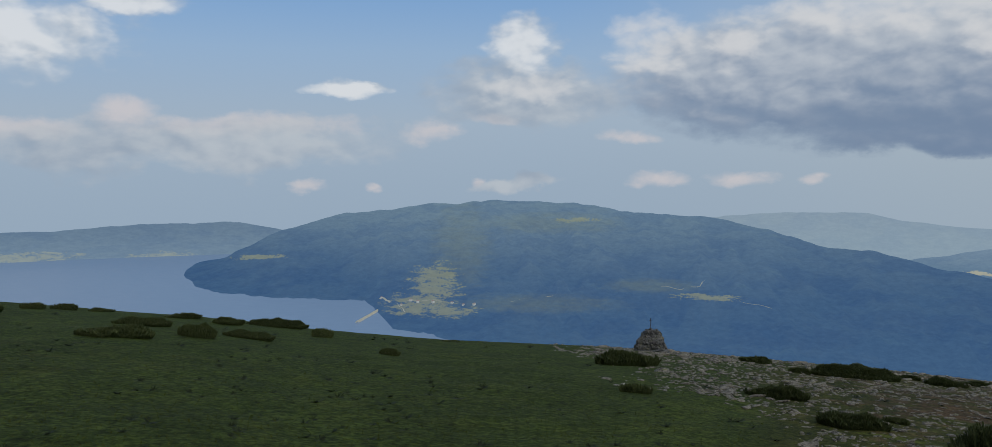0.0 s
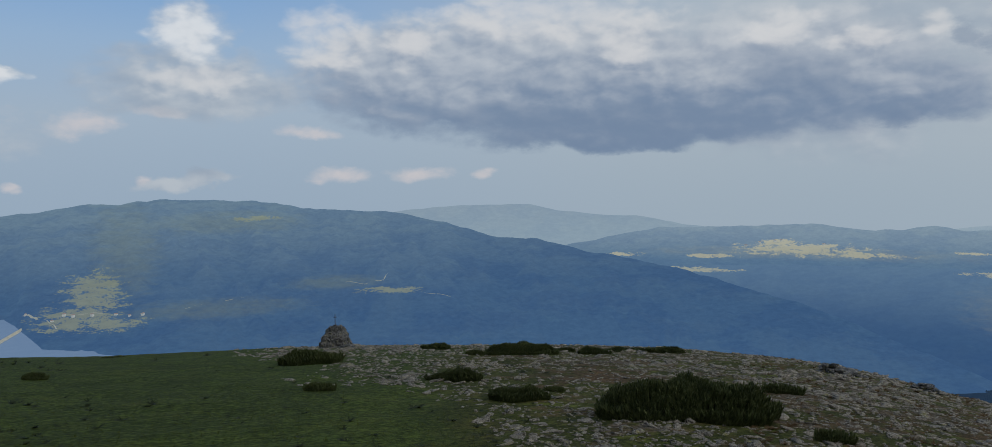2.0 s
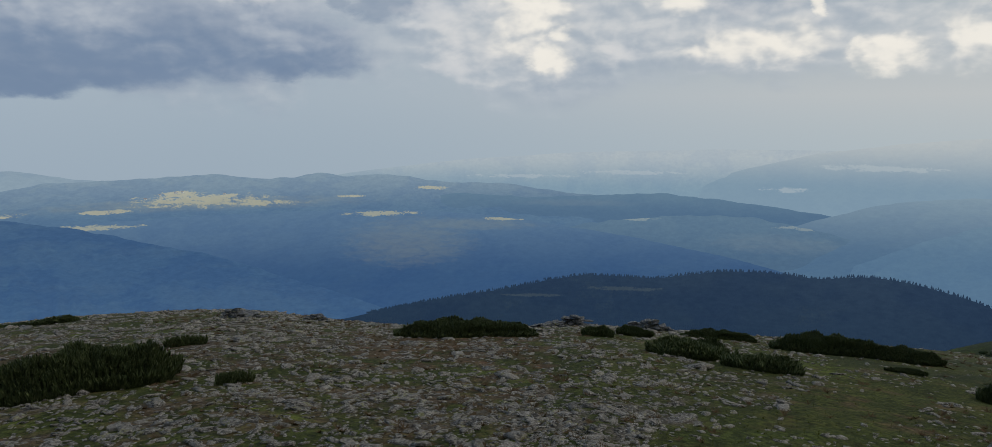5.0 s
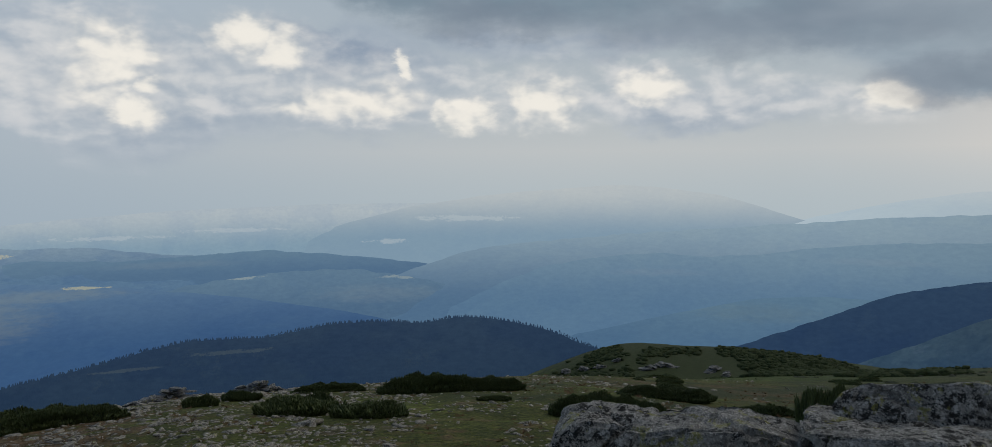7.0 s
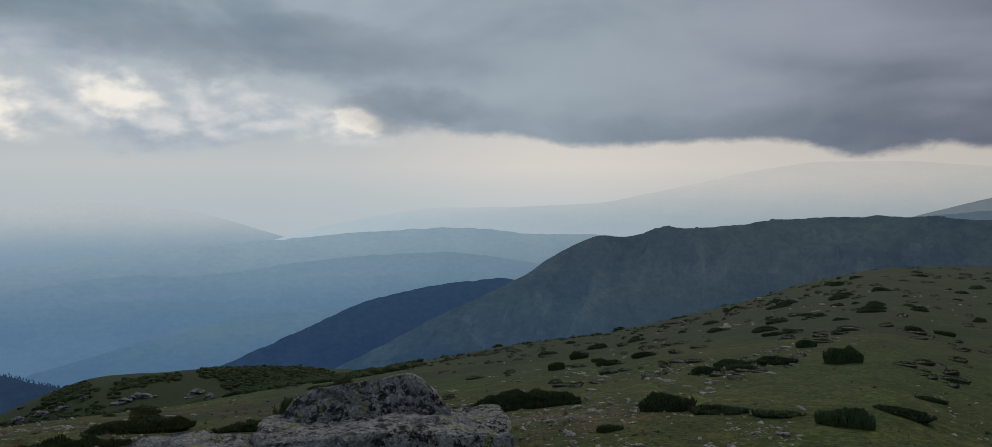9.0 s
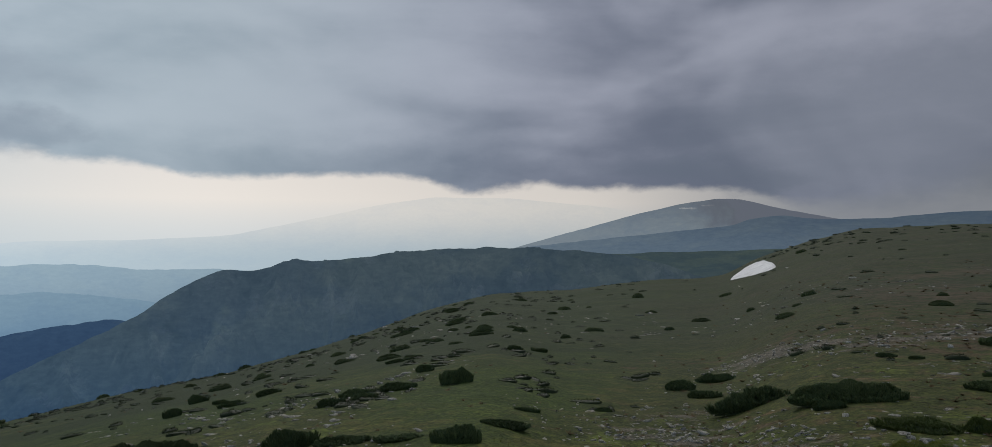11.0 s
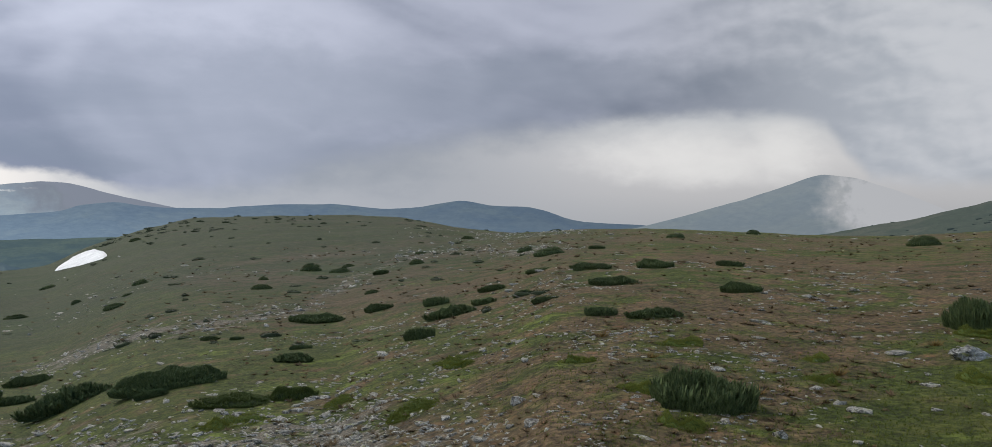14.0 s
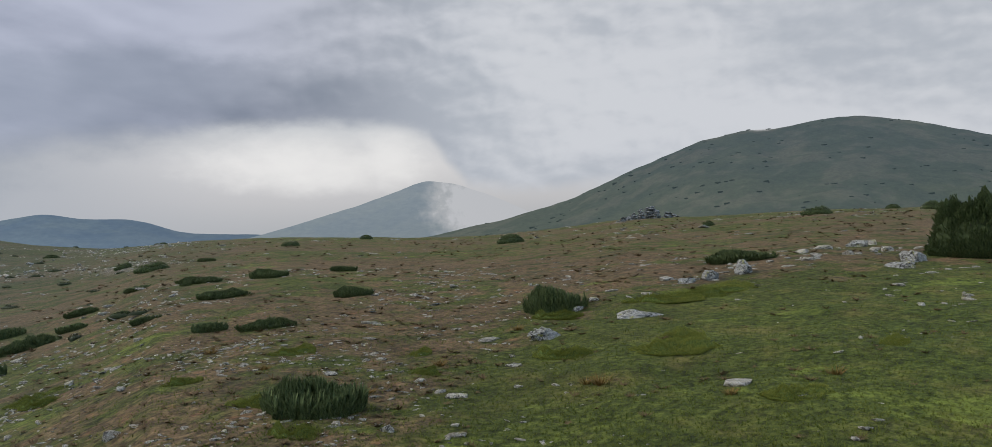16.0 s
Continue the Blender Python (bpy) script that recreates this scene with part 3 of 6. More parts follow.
FAR_A = (-32, 5, 20, 45, 55, 70, 90, 107, 119, 137, 155, 171, 180, 190, 200, 208, 220, 240, 260, 300, 328)
FAR_R = (70, 65, 72, 65, 50, 46, 55, 80, 170, 200, 260, 330, 380, 370, 240, 190, 170, 150, 130, 90, 70)
KNOLL_A = (90, 95, 98, 101.6, 108, 115, 119, 124, 130)
KNOLL_E = (-18, -15.3, -13.9, -12.85, -12.9, -13.25, -13.8, -15, -18)
FLOOR, LAKE = -1350.0, -380.0
TAB_A = np.arange(-32, 328.1, 0.25)
TAB_E = np.tan(np.radians(bend(TAB_A, RIM_A, RIM_E)))
TAB_R = bend(TAB_A, FAR_A, FAR_R, 3)
TAB_K = np.tan(np.radians(bend(TAB_A, KNOLL_A, KNOLL_E)))


def table(a, v):
    return np.interp((np.asarray(a, float) + 32) % 360 - 32, TAB_A, v)


def ground_z(a, r):
    """Height of the ground at heading a and distance r."""
    a, r = np.asarray(a, float), np.asarray(r, float)
    e, rc = table(a, TAB_E), table(a, TAB_R)
    z = (e + 2 * EYE / rc) * r - EYE * (r / rc) ** 2
    z = np.where(r > rc, EYE + e * r - np.maximum(EYE / rc ** 2, 0.0006) * np.maximum(r - rc, 0) ** 2, z)
    w = np.clip(np.minimum((a - 140) / 25, (205 - a) / 15), 0, 1)
    z = z - w * 8 * r / (r + 60) * np.clip(1 - r / rc, 0, 1)
    k = EYE + table(a, TAB_K) * 170 - 0.0012 * np.clip(170 - r, 0, 500) ** 2 - 0.004 * np.clip(r - 170, 0, 500) ** 2
    d = z - k
    z = 0.5 * (z + k + np.sqrt(d * d + 4))
    x, y = r * np.sin(np.radians(a)), r * np.cos(np.radians(a))
    z = z + 0.05 * np.clip(r / 12, 0.2, 1) * fractal(x * 0.7, y * 0.7, 3, 3) + 0.0022 * np.clip(r, 0, 400) * fractal(x / 22, y / 22, 3, 9)
    return np.maximum(z, FLOOR)


def spot(a, r, sink=0.0):
    """The place on the ground at heading a and distance r."""
    t = radians(a)
    return Vector((r * math.sin(t), r * math.cos(t), float(ground_z(a, r)) - sink))


def grid_mesh(name, pts, wrap=False, smooth=True):
    """A mesh over a grid of points (rows, columns, 3)."""
    rows, cols = pts.shape[:2]
    me = bpy.data.meshes.new(name)
    i = np.arange(rows * cols).reshape(rows, cols)
    j = np.roll(i, -1, 0) if wrap else i[1:]
    i = i if wrap else i[:-1]
    f = np.stack([i[:, :-1], i[:, 1:], j[:, 1:], j[:, :-1]], -1).reshape(-1, 4)
    me.vertices.add(rows * cols)
    me.vertices.foreach_set("co", pts.reshape(-1))
    me.loops.add(f.size)
    me.loops.foreach_set("vertex_index", f.reshape(-1))
    me.polygons.add(len(f))
    me.polygons.foreach_set("loop_start", np.arange(0, f.size, 4))
    if smooth:
        me.polygons.foreach_set("use_smooth", np.ones(len(f), bool))
    me.update(calc_edges=True)
    me.validate()
    return me


def stoniness(a, r):
    """How stony (0..1) and how heathy (0..1) the turf is."""
    a, r = np.asarray(a, float), np.asarray(r, float)
    x, y = r * np.sin(np.radians(a)), r * np.cos(np.radians(a))
    ragged = 0.25 * fractal(x / 6, y / 6, 3, 21)
    # the stone field of the summit, bounded towards the camera by a green tongue
    border = np.interp(a, (0, 8, 14, 22, 32, 60, 72, 84, 95, 110), (52, 33, 24, 14, 6, 6, 9, 15, 26, 45))
    s = np.clip((r - border) / (0.25 * border) + 0.4, 0, 1) * np.clip((a - 2) / 6, 0, 1) * np.clip((124 - a) / 30, 0, 1) * np.clip((110 - r) / 40, 0, 1)
    low = np.degrees(np.arctan((ground_z(a, r) - EYE) / r))
    near = np.exp(-(((a - 182) / 24) ** 4) - ((low + 14.8) / 2.6) ** 2)
    run = np.log(np.interp(a, (166, 172.6, 179, 183, 187.5, 190.5, 196.7, 206), (46, 43.6, 38, 38.6, 43, 60, 80, 62)))
    band = np.exp(-((np.log(np.maximum(r, 1)) - run) / 0.13) ** 2) * np.clip((a - 168) / 5, 0, 1) * np.clip((210 - a) / 6, 0, 1)
    s = np.clip(s * 0.48 + near * 0.74 + 0.72 * band + 0.5 * np.exp(-((a - 136) / 9) ** 4) * np.exp(-((r - 21) / 5) ** 2) + 0.5 * np.exp(-((a - 202) / 9) ** 2) * np.clip((r - 70) / 60, 0, 1) + ragged, 0, 1)
    h = np.clip((a - 158) / 34, 0, 1) * np.clip((268 - a) / 8, 0, 1) * 0.48 + np.interp(a, (0, 25, 45, 90, 110, 160, 185, 300, 330, 360), (0.02, 0.04, 0.15, 0.18, 0.10, 0.05, 0.12, 0.14, 0.02, 0.02))
    h = h + 0.22 * near
    h = h + 0.06 * np.exp(-((a - 130) / 26) ** 2)
    h = h - 0.42 * np.clip((a - 212) / 16, 0, 1) * np.clip((24 + 10 * np.sin(np.radians(a * 3)) - r) / 8, 0, 1)
    h = h + 0.34 * np.clip((a - 14) / 12, 0, 1) * np.clip((78 - a) / 14, 0, 1) + 0.05 * np.clip((a - 60) / 14, 0, 1) * np.clip((125 - a) / 10, 0, 1) + 0.22 * np.clip((a - 74) / 8, 0, 1) * np.clip((125 - a) / 10, 0, 1) * np.clip((r - 13) / 8, 0, 1) * np.clip((75 - r) / 20, 0, 1) + 0.35 * np.exp(-((a - 136) / 9) ** 4) * np.exp(-((r - 21) / 6) ** 2)
    # less pale heath further off: darker turf stands in for cloud shade
    h = h * (1 - 0.3 * np.clip((r - 50) / 90, 0, 1)) - 0.25 * np.exp(-((a - 108) / 12) ** 4) * np.clip((r - 70) / 40, 0, 1)
    return s, np.clip(h + 0.1 * fractal(x / 14, y / 14, 2, 33), 0, 1)


def scrubby(a, r):
    """Where creeping pine and painted cloud shade darken the ground (0..1)."""
    a, r = np.asarray(a, float), np.asarray(r, float)
    x, y = r * np.sin(np.radians(a)), r * np.cos(np.radians(a))
    k = np.exp(-((a - 107) / 12) ** 4) * np.clip((r - 95) / 35, 0, 1) * (0.52 + 0.45 * np.clip((r - 128) / 20, 0, 1))
    k = np.maximum(k, np.exp(-((a - 139) / 26) ** 2) * np.clip((r - 22) / 40, 0, 1) * 0.74)
    # cloud shade on the turf around heading 102, put into the cover colour
    k = np.maximum(k, 0.38 * np.exp(-((a - 102) / 25) ** 4) * np.clip((r - 5) / 4, 0, 1) * np.clip((90 - r) / 10, 0, 1))
    return np.clip(k + 0.22 * fractal(x / 9, y / 9, 3, 45) * (k > 0.05), 0, 1)


def hazed_turf(a, r):
    """Where the turf colour is greyed and darkened to stand for haze (0..1)."""
    a, r = np.asarray(a, float), np.asarray(r, float)
    return np.clip((a - 106) / 25, 0, 1) * np.clip((215 - a) / 22, 0, 1) * np.clip((r - 14) / 60, 0.08, 0.9)


# ---- ground: one sheet from underfoot to the horizon ----
A = np.arange(0, 360, 0.5)
R = np.concatenate([[0.05], np.geomspace(0.8, 420, 190), np.geomspace(450, 4950, 40)])
ga, gr = np.meshgrid(A, R, indexing="ij")
gz = ground_z(ga, gr)
pts = np.stack([gr * np.sin(np.radians(ga)), gr * np.cos(np.radians(ga)), gz], -1)
ground = new("ground", grid_mesh("ground", pts, wrap=True))
cs, ch = stoniness(ga, gr)
layer = ground.data.color_attributes.new("cover", "FLOAT_COLOR", "POINT")
layer.data.foreach_set("color", np.stack([cs, ch, scrubby(ga, gr), hazed_turf(ga, gr)], -1).reshape(-1).astype(np.float32))
ground.data.materials.append(TURF)
tagged(ground, "green and brown alpine turf with gravelly stretches on a mountain top", "ground", kind="structure")


# ---- the distance: ridges and hills, far behind the summit ----
def ridge(name, label, mat, crest, dist, foot, bottom=-384, back=None, gully=0.0, rough=0.05, step=0.2, power=1.25, seed=1, jag=0.0, rows=46):
    """A ridge whose crest stands at the height angles given, dist metres off, its foot nearer to the eye."""
    ca, ce = zip(*crest)
    a = np.arange(ca[0], ca[-1] + step, step)
    e = np.interp(a, ca, ce)
    k = np.exp(-0.5 * (np.arange(-12, 13) * step / 0.45) ** 2)
    e = np.convolve(np.pad(e, 12, mode="edge"), k / k.sum(), "valid")
    e = e + jag * fractal(a * 1.1, a * 0 + seed, 4, seed)
    d = np.interp(a, *zip(*dist)) if isinstance(dist, (list, tuple)) else np.full_like(a, dist)
    f = np.interp(a, *zip(*foot)) if isinstance(foot, (list, tuple)) else np.full_like(a, foot)
    top = EYE + d * np.tan(np.radians(e))
    bottom = np.interp(a, *zip(*bottom)) if isinstance(bottom, (list, tuple)) else np.full_like(a, min(bottom, top.min() - 15))
    end = np.clip(np.minimum(a - a[0], a[-1] - a) / 1.0, 0, 1)
    top = bottom + (np.maximum(top, bottom) - bottom) * end ** 0.5
    v = np.concatenate([np.linspace(0, 1, rows), 1 + np.linspace(0.08, 1, 10)])
    av, vv = np.meshgrid(a, v, indexing="ij")
    back = back or 0.14
    r = np.where(vv <= 1, f[:, None] + (d - f)[:, None] * vv, d[:, None] * (1 + back * (vv - 1)))
    up = np.where(vv <= 1, np.clip(vv, 0, 1) ** power, np.clip(2 - vv, 0, 1) ** 0.8)
    x, y = r * np.sin(np.radians(av)), r * np.cos(np.radians(av))
    size = np.mean(d) * 0.075
    bump = fractal(x / size, y / size, 5, seed * 7, 0.52)
    tall = (top - bottom)[:, None]
    z = bottom[:, None] + tall * up + bump * rough * tall * np.clip(4 * vv * (1 - vv), 0, 1) * (vv < 1)
    if gully:
        rib = np.abs(fractal(av * 0.55 + 0.9 * vv, vv * 2.2, 4, seed + 50)) - 0.3
        z = z - gully * tall * rib * np.clip(5 * vv * (1.04 - vv), 0, 1) * (vv < 1)
    pts = np.stack([x, y, z], -1)
    ob = new(name, grid_mesh(name, pts))
    ob.data.materials.append(mat)
    return tagged(ob, label, "hill" if "hill" in name else "mountain", kind="structure")


DARK_WOOD, GREEN = (0.020, 0.032, 0.016, 1), (0.075, 0.085, 0.030, 1)

far_a = make_far("land across the lake", DARK_WOOD, GREEN, 0.5, 0.2, srgb(118, 143, 168), srgb(108, 133, 160), -380, -250, 0.004,
                 fields=[(-31, -4.9, 3.5, 0.35), (-23, -5.3, 2.5, 0.45), (-19, -5.7, 2, 0.3)], field_col=srgb(178, 182, 158))
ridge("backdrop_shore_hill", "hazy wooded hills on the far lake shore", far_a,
      [(-60, -3.2), (-45, -3.6), (-32, -3.3), (-28.7, -3.3), (-24, -2.95), (-21, -3.0), (-18, -2.94), (-15.4, -3.5), (-11, -4.3), (-6, -4.6)], 4650, 4200, bottom=-384, seed=3, jag=0.04)

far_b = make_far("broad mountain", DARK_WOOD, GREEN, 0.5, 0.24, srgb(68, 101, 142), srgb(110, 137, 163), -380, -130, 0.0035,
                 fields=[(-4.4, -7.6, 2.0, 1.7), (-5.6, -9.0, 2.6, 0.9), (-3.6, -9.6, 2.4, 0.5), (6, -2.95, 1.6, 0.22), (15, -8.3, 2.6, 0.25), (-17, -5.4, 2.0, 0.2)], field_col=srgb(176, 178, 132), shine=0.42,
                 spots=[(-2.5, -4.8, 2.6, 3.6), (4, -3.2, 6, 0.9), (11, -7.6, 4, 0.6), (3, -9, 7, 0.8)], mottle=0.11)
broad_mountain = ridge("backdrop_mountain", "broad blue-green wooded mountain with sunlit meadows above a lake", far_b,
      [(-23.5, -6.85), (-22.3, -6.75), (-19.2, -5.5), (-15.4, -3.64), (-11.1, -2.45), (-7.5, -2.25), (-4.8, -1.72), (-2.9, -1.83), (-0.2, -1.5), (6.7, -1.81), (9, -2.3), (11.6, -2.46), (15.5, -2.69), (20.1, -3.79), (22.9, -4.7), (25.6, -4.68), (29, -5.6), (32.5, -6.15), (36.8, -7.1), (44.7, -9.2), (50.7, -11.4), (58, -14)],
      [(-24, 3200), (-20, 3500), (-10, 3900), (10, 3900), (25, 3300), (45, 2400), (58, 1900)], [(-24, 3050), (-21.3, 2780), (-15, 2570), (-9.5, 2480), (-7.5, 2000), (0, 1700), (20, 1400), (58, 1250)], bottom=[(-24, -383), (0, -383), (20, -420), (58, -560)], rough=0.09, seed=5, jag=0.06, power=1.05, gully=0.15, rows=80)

far_c = make_far("blue range", DARK_WOOD, GREEN, 0.3, 0.12, srgb(142, 163, 180), srgb(140, 160, 178), -380, -180, 0.003)
ridge("backdrop_range", "pale blue far mountain range in haze", far_c,
      [(8, -5), (12, -3.2), (16, -2.6), (20.8, -2.25), (23, -2.3), (24.9, -2.18), (27.2, -2.72), (30.3, -3.06), (33, -3.1), (36, -3.7), (42, -4.4), (50, -5)], 4780, 4300, bottom=-384, seed=8, jag=0.03)

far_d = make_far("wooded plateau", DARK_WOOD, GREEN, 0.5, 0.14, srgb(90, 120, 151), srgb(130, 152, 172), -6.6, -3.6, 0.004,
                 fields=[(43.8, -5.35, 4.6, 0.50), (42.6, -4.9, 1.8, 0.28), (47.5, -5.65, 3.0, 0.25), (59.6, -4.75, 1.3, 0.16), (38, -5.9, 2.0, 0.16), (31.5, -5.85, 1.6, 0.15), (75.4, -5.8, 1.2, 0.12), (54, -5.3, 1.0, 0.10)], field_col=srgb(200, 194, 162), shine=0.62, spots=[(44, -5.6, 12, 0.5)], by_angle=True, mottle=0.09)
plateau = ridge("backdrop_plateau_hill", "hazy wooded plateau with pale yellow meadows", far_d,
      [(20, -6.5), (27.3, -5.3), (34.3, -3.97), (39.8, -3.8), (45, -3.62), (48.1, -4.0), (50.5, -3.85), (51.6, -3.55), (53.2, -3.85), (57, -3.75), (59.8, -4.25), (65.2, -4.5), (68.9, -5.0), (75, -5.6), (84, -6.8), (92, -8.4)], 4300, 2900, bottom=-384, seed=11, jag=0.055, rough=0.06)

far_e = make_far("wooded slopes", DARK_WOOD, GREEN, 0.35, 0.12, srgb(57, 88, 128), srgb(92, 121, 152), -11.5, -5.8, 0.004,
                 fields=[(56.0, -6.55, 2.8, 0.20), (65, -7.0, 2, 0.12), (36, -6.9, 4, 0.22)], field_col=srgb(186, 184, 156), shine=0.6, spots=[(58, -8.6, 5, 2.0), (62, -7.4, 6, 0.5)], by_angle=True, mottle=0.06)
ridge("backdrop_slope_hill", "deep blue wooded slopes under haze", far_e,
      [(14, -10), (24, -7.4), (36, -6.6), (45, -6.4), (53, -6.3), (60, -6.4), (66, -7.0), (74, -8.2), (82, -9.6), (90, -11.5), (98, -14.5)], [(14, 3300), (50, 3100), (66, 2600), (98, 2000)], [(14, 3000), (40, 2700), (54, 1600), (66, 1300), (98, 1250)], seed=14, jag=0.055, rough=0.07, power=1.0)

far_f = make_far("rolling valley hills", DARK_WOOD, GREEN, 0.35, 0.15, srgb(80, 109, 139), srgb(98, 126, 151), -10, -6.5, 0.004,
                 fields=[(85.7, -7.15, 1.9, 0.18), (74.5, -6.9, 1.6, 0.15)], field_col=srgb(170, 180, 176), spots=[(84, -8.3, 5, 0.8)], by_angle=True)
ridge("backdrop_valley_hill", "rolling blue wooded hills in a valley", far_f,
      [(57, -15), (61, -11.0), (65.5, -8.6), (71.2, -7.2), (78, -6.5), (82.5, -6.57), (88.8, -7.7), (92.1, -9.1), (94.8, -10.0), (100, -12), (106, -14)], 3500, 2500, seed=17, jag=0.055, rough=0.06, power=1.05)

far_t = make_far("middle valley hills", DARK_WOOD, GREEN, 0.4, 0.10, srgb(84, 113, 142), srgb(99, 127, 151), -6.8, -5.0, 0.004,
                 spots=[(70, -5.8, 5, 0.3)], field_col=srgb(160, 172, 174), by_angle=True)
ridge("backdrop_middle_hill", "soft blue wooded hills fading in haze", far_t,
      [(50, -7), (56, -5.9), (62, -5.1), (67, -5.5), (71, -5.25), (76, -5.0), (82, -5.6), (88, -6.3), (94, -7.4), (100, -9)], 4100, 3300, seed=71, jag=0.055, rough=0.06)

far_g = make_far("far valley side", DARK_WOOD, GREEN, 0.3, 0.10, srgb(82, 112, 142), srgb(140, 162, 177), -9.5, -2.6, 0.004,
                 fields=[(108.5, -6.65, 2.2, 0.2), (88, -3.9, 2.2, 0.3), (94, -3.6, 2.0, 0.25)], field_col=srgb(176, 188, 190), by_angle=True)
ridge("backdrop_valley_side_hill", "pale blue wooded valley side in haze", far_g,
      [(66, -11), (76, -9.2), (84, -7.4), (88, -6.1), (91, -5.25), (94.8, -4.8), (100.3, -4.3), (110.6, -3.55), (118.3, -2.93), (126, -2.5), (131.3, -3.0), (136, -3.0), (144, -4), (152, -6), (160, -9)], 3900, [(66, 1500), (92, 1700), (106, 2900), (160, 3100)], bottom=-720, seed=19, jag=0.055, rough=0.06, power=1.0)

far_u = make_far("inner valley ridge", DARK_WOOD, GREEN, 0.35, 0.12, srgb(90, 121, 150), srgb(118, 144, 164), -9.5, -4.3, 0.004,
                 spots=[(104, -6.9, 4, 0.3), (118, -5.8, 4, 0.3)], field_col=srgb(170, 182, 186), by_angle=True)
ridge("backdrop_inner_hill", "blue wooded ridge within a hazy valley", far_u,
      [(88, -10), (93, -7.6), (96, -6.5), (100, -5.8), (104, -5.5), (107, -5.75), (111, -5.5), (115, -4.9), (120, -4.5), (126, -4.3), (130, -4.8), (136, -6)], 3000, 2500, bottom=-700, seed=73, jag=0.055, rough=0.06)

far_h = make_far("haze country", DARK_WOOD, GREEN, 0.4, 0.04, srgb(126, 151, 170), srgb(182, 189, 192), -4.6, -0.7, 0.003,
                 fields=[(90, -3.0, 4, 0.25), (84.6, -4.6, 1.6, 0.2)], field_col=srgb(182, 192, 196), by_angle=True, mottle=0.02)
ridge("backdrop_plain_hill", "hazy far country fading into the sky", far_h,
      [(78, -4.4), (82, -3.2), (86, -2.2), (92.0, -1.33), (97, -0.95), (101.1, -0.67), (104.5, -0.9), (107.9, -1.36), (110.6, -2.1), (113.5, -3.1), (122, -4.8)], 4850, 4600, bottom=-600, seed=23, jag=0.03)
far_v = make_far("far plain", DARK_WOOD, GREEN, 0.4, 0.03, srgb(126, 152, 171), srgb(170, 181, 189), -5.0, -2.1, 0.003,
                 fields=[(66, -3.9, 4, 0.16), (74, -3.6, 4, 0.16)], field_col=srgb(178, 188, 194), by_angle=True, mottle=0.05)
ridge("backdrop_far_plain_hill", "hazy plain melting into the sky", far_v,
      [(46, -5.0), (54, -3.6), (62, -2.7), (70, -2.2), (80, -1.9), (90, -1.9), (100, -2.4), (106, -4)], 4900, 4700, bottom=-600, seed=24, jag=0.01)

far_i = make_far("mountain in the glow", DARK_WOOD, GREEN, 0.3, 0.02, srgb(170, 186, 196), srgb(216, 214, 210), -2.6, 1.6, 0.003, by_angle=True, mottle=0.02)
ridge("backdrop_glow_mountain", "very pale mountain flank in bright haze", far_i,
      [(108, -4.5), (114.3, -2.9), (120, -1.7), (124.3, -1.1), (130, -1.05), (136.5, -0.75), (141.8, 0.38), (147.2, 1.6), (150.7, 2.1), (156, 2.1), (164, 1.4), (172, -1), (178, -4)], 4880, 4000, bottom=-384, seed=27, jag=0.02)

far_j = make_far("near wooded valley spur", DARK_WOOD, GREEN, 0.35, 0.14, srgb(80, 111, 141), srgb(94, 124, 148), -12, -8.3, 0.005, spots=[(111, -9.5, 5, 0.8)], field_col=srgb(140, 156, 150), by_angle=True)
ridge("backdrop_spur_hill", "wooded spur above a hazy valley", far_j,
      [(93, -13), (95.4, -11.9), (100, -11.0), (104.5, -9.9), (110.9, -8.5), (115, -8.2), (118.8, -8.3), (124, -9), (132, -11)], 2750, 2150, bottom=-700, seed=29, jag=0.02)

far_k = make_far("dark spruce wood", (0.012, 0.020, 0.012, 1), GREEN, 0.1, 0.30, srgb(42, 62, 88), srgb(50, 70, 96), -380, -250, 0.008,
                 fields=[(74, -11.9, 3.5, 0.16), (67, -12.5, 2.5, 0.12)], field_col=srgb(84, 98, 106))
forest = ridge("backdrop_forest_hill", "dark blue spruce-covered hill below the summit", far_k,
      [(50, -15.5), (53.8, -13.9), (59.6, -12.85), (64.3, -12.2), (68.9, -11.25), (71.2, -10.95), (75.9, -11.1), (80.4, -10.35), (83.4, -10.3), (86.8, -10.5), (89.9, -10.1), (92.5, -10.3), (95, -10.8), (96.7, -11.25), (98.5, -12.0), (102.3, -13.2), (108, -15)], 1500, 1100, seed=31, jag=0.03, rough=0.03)

far_l = make_far("blue shoulder", DARK_WOOD, GREEN, 0.1, 0.25, srgb(45, 67, 98), srgb(52, 75, 105), -380, -200, 0.009, mottle=0.10)
ridge("backdrop_shoulder_hill", "blue wooded shoulder of a ridge", far_l,
      [(94, -20), (101, -16), (105, -14.0), (108.5, -12.2), (115.7, -9.4), (119.4, -7.75), (124, -6.75), (128.6, -6.2), (131, -6.4), (136, -8), (142, -10)], 2100, 1350, seed=37, jag=0.055, rough=0.05, step=0.1)

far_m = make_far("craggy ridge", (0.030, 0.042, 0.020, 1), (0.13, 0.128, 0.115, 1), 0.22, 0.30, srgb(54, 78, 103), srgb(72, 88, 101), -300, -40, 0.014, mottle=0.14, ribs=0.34)
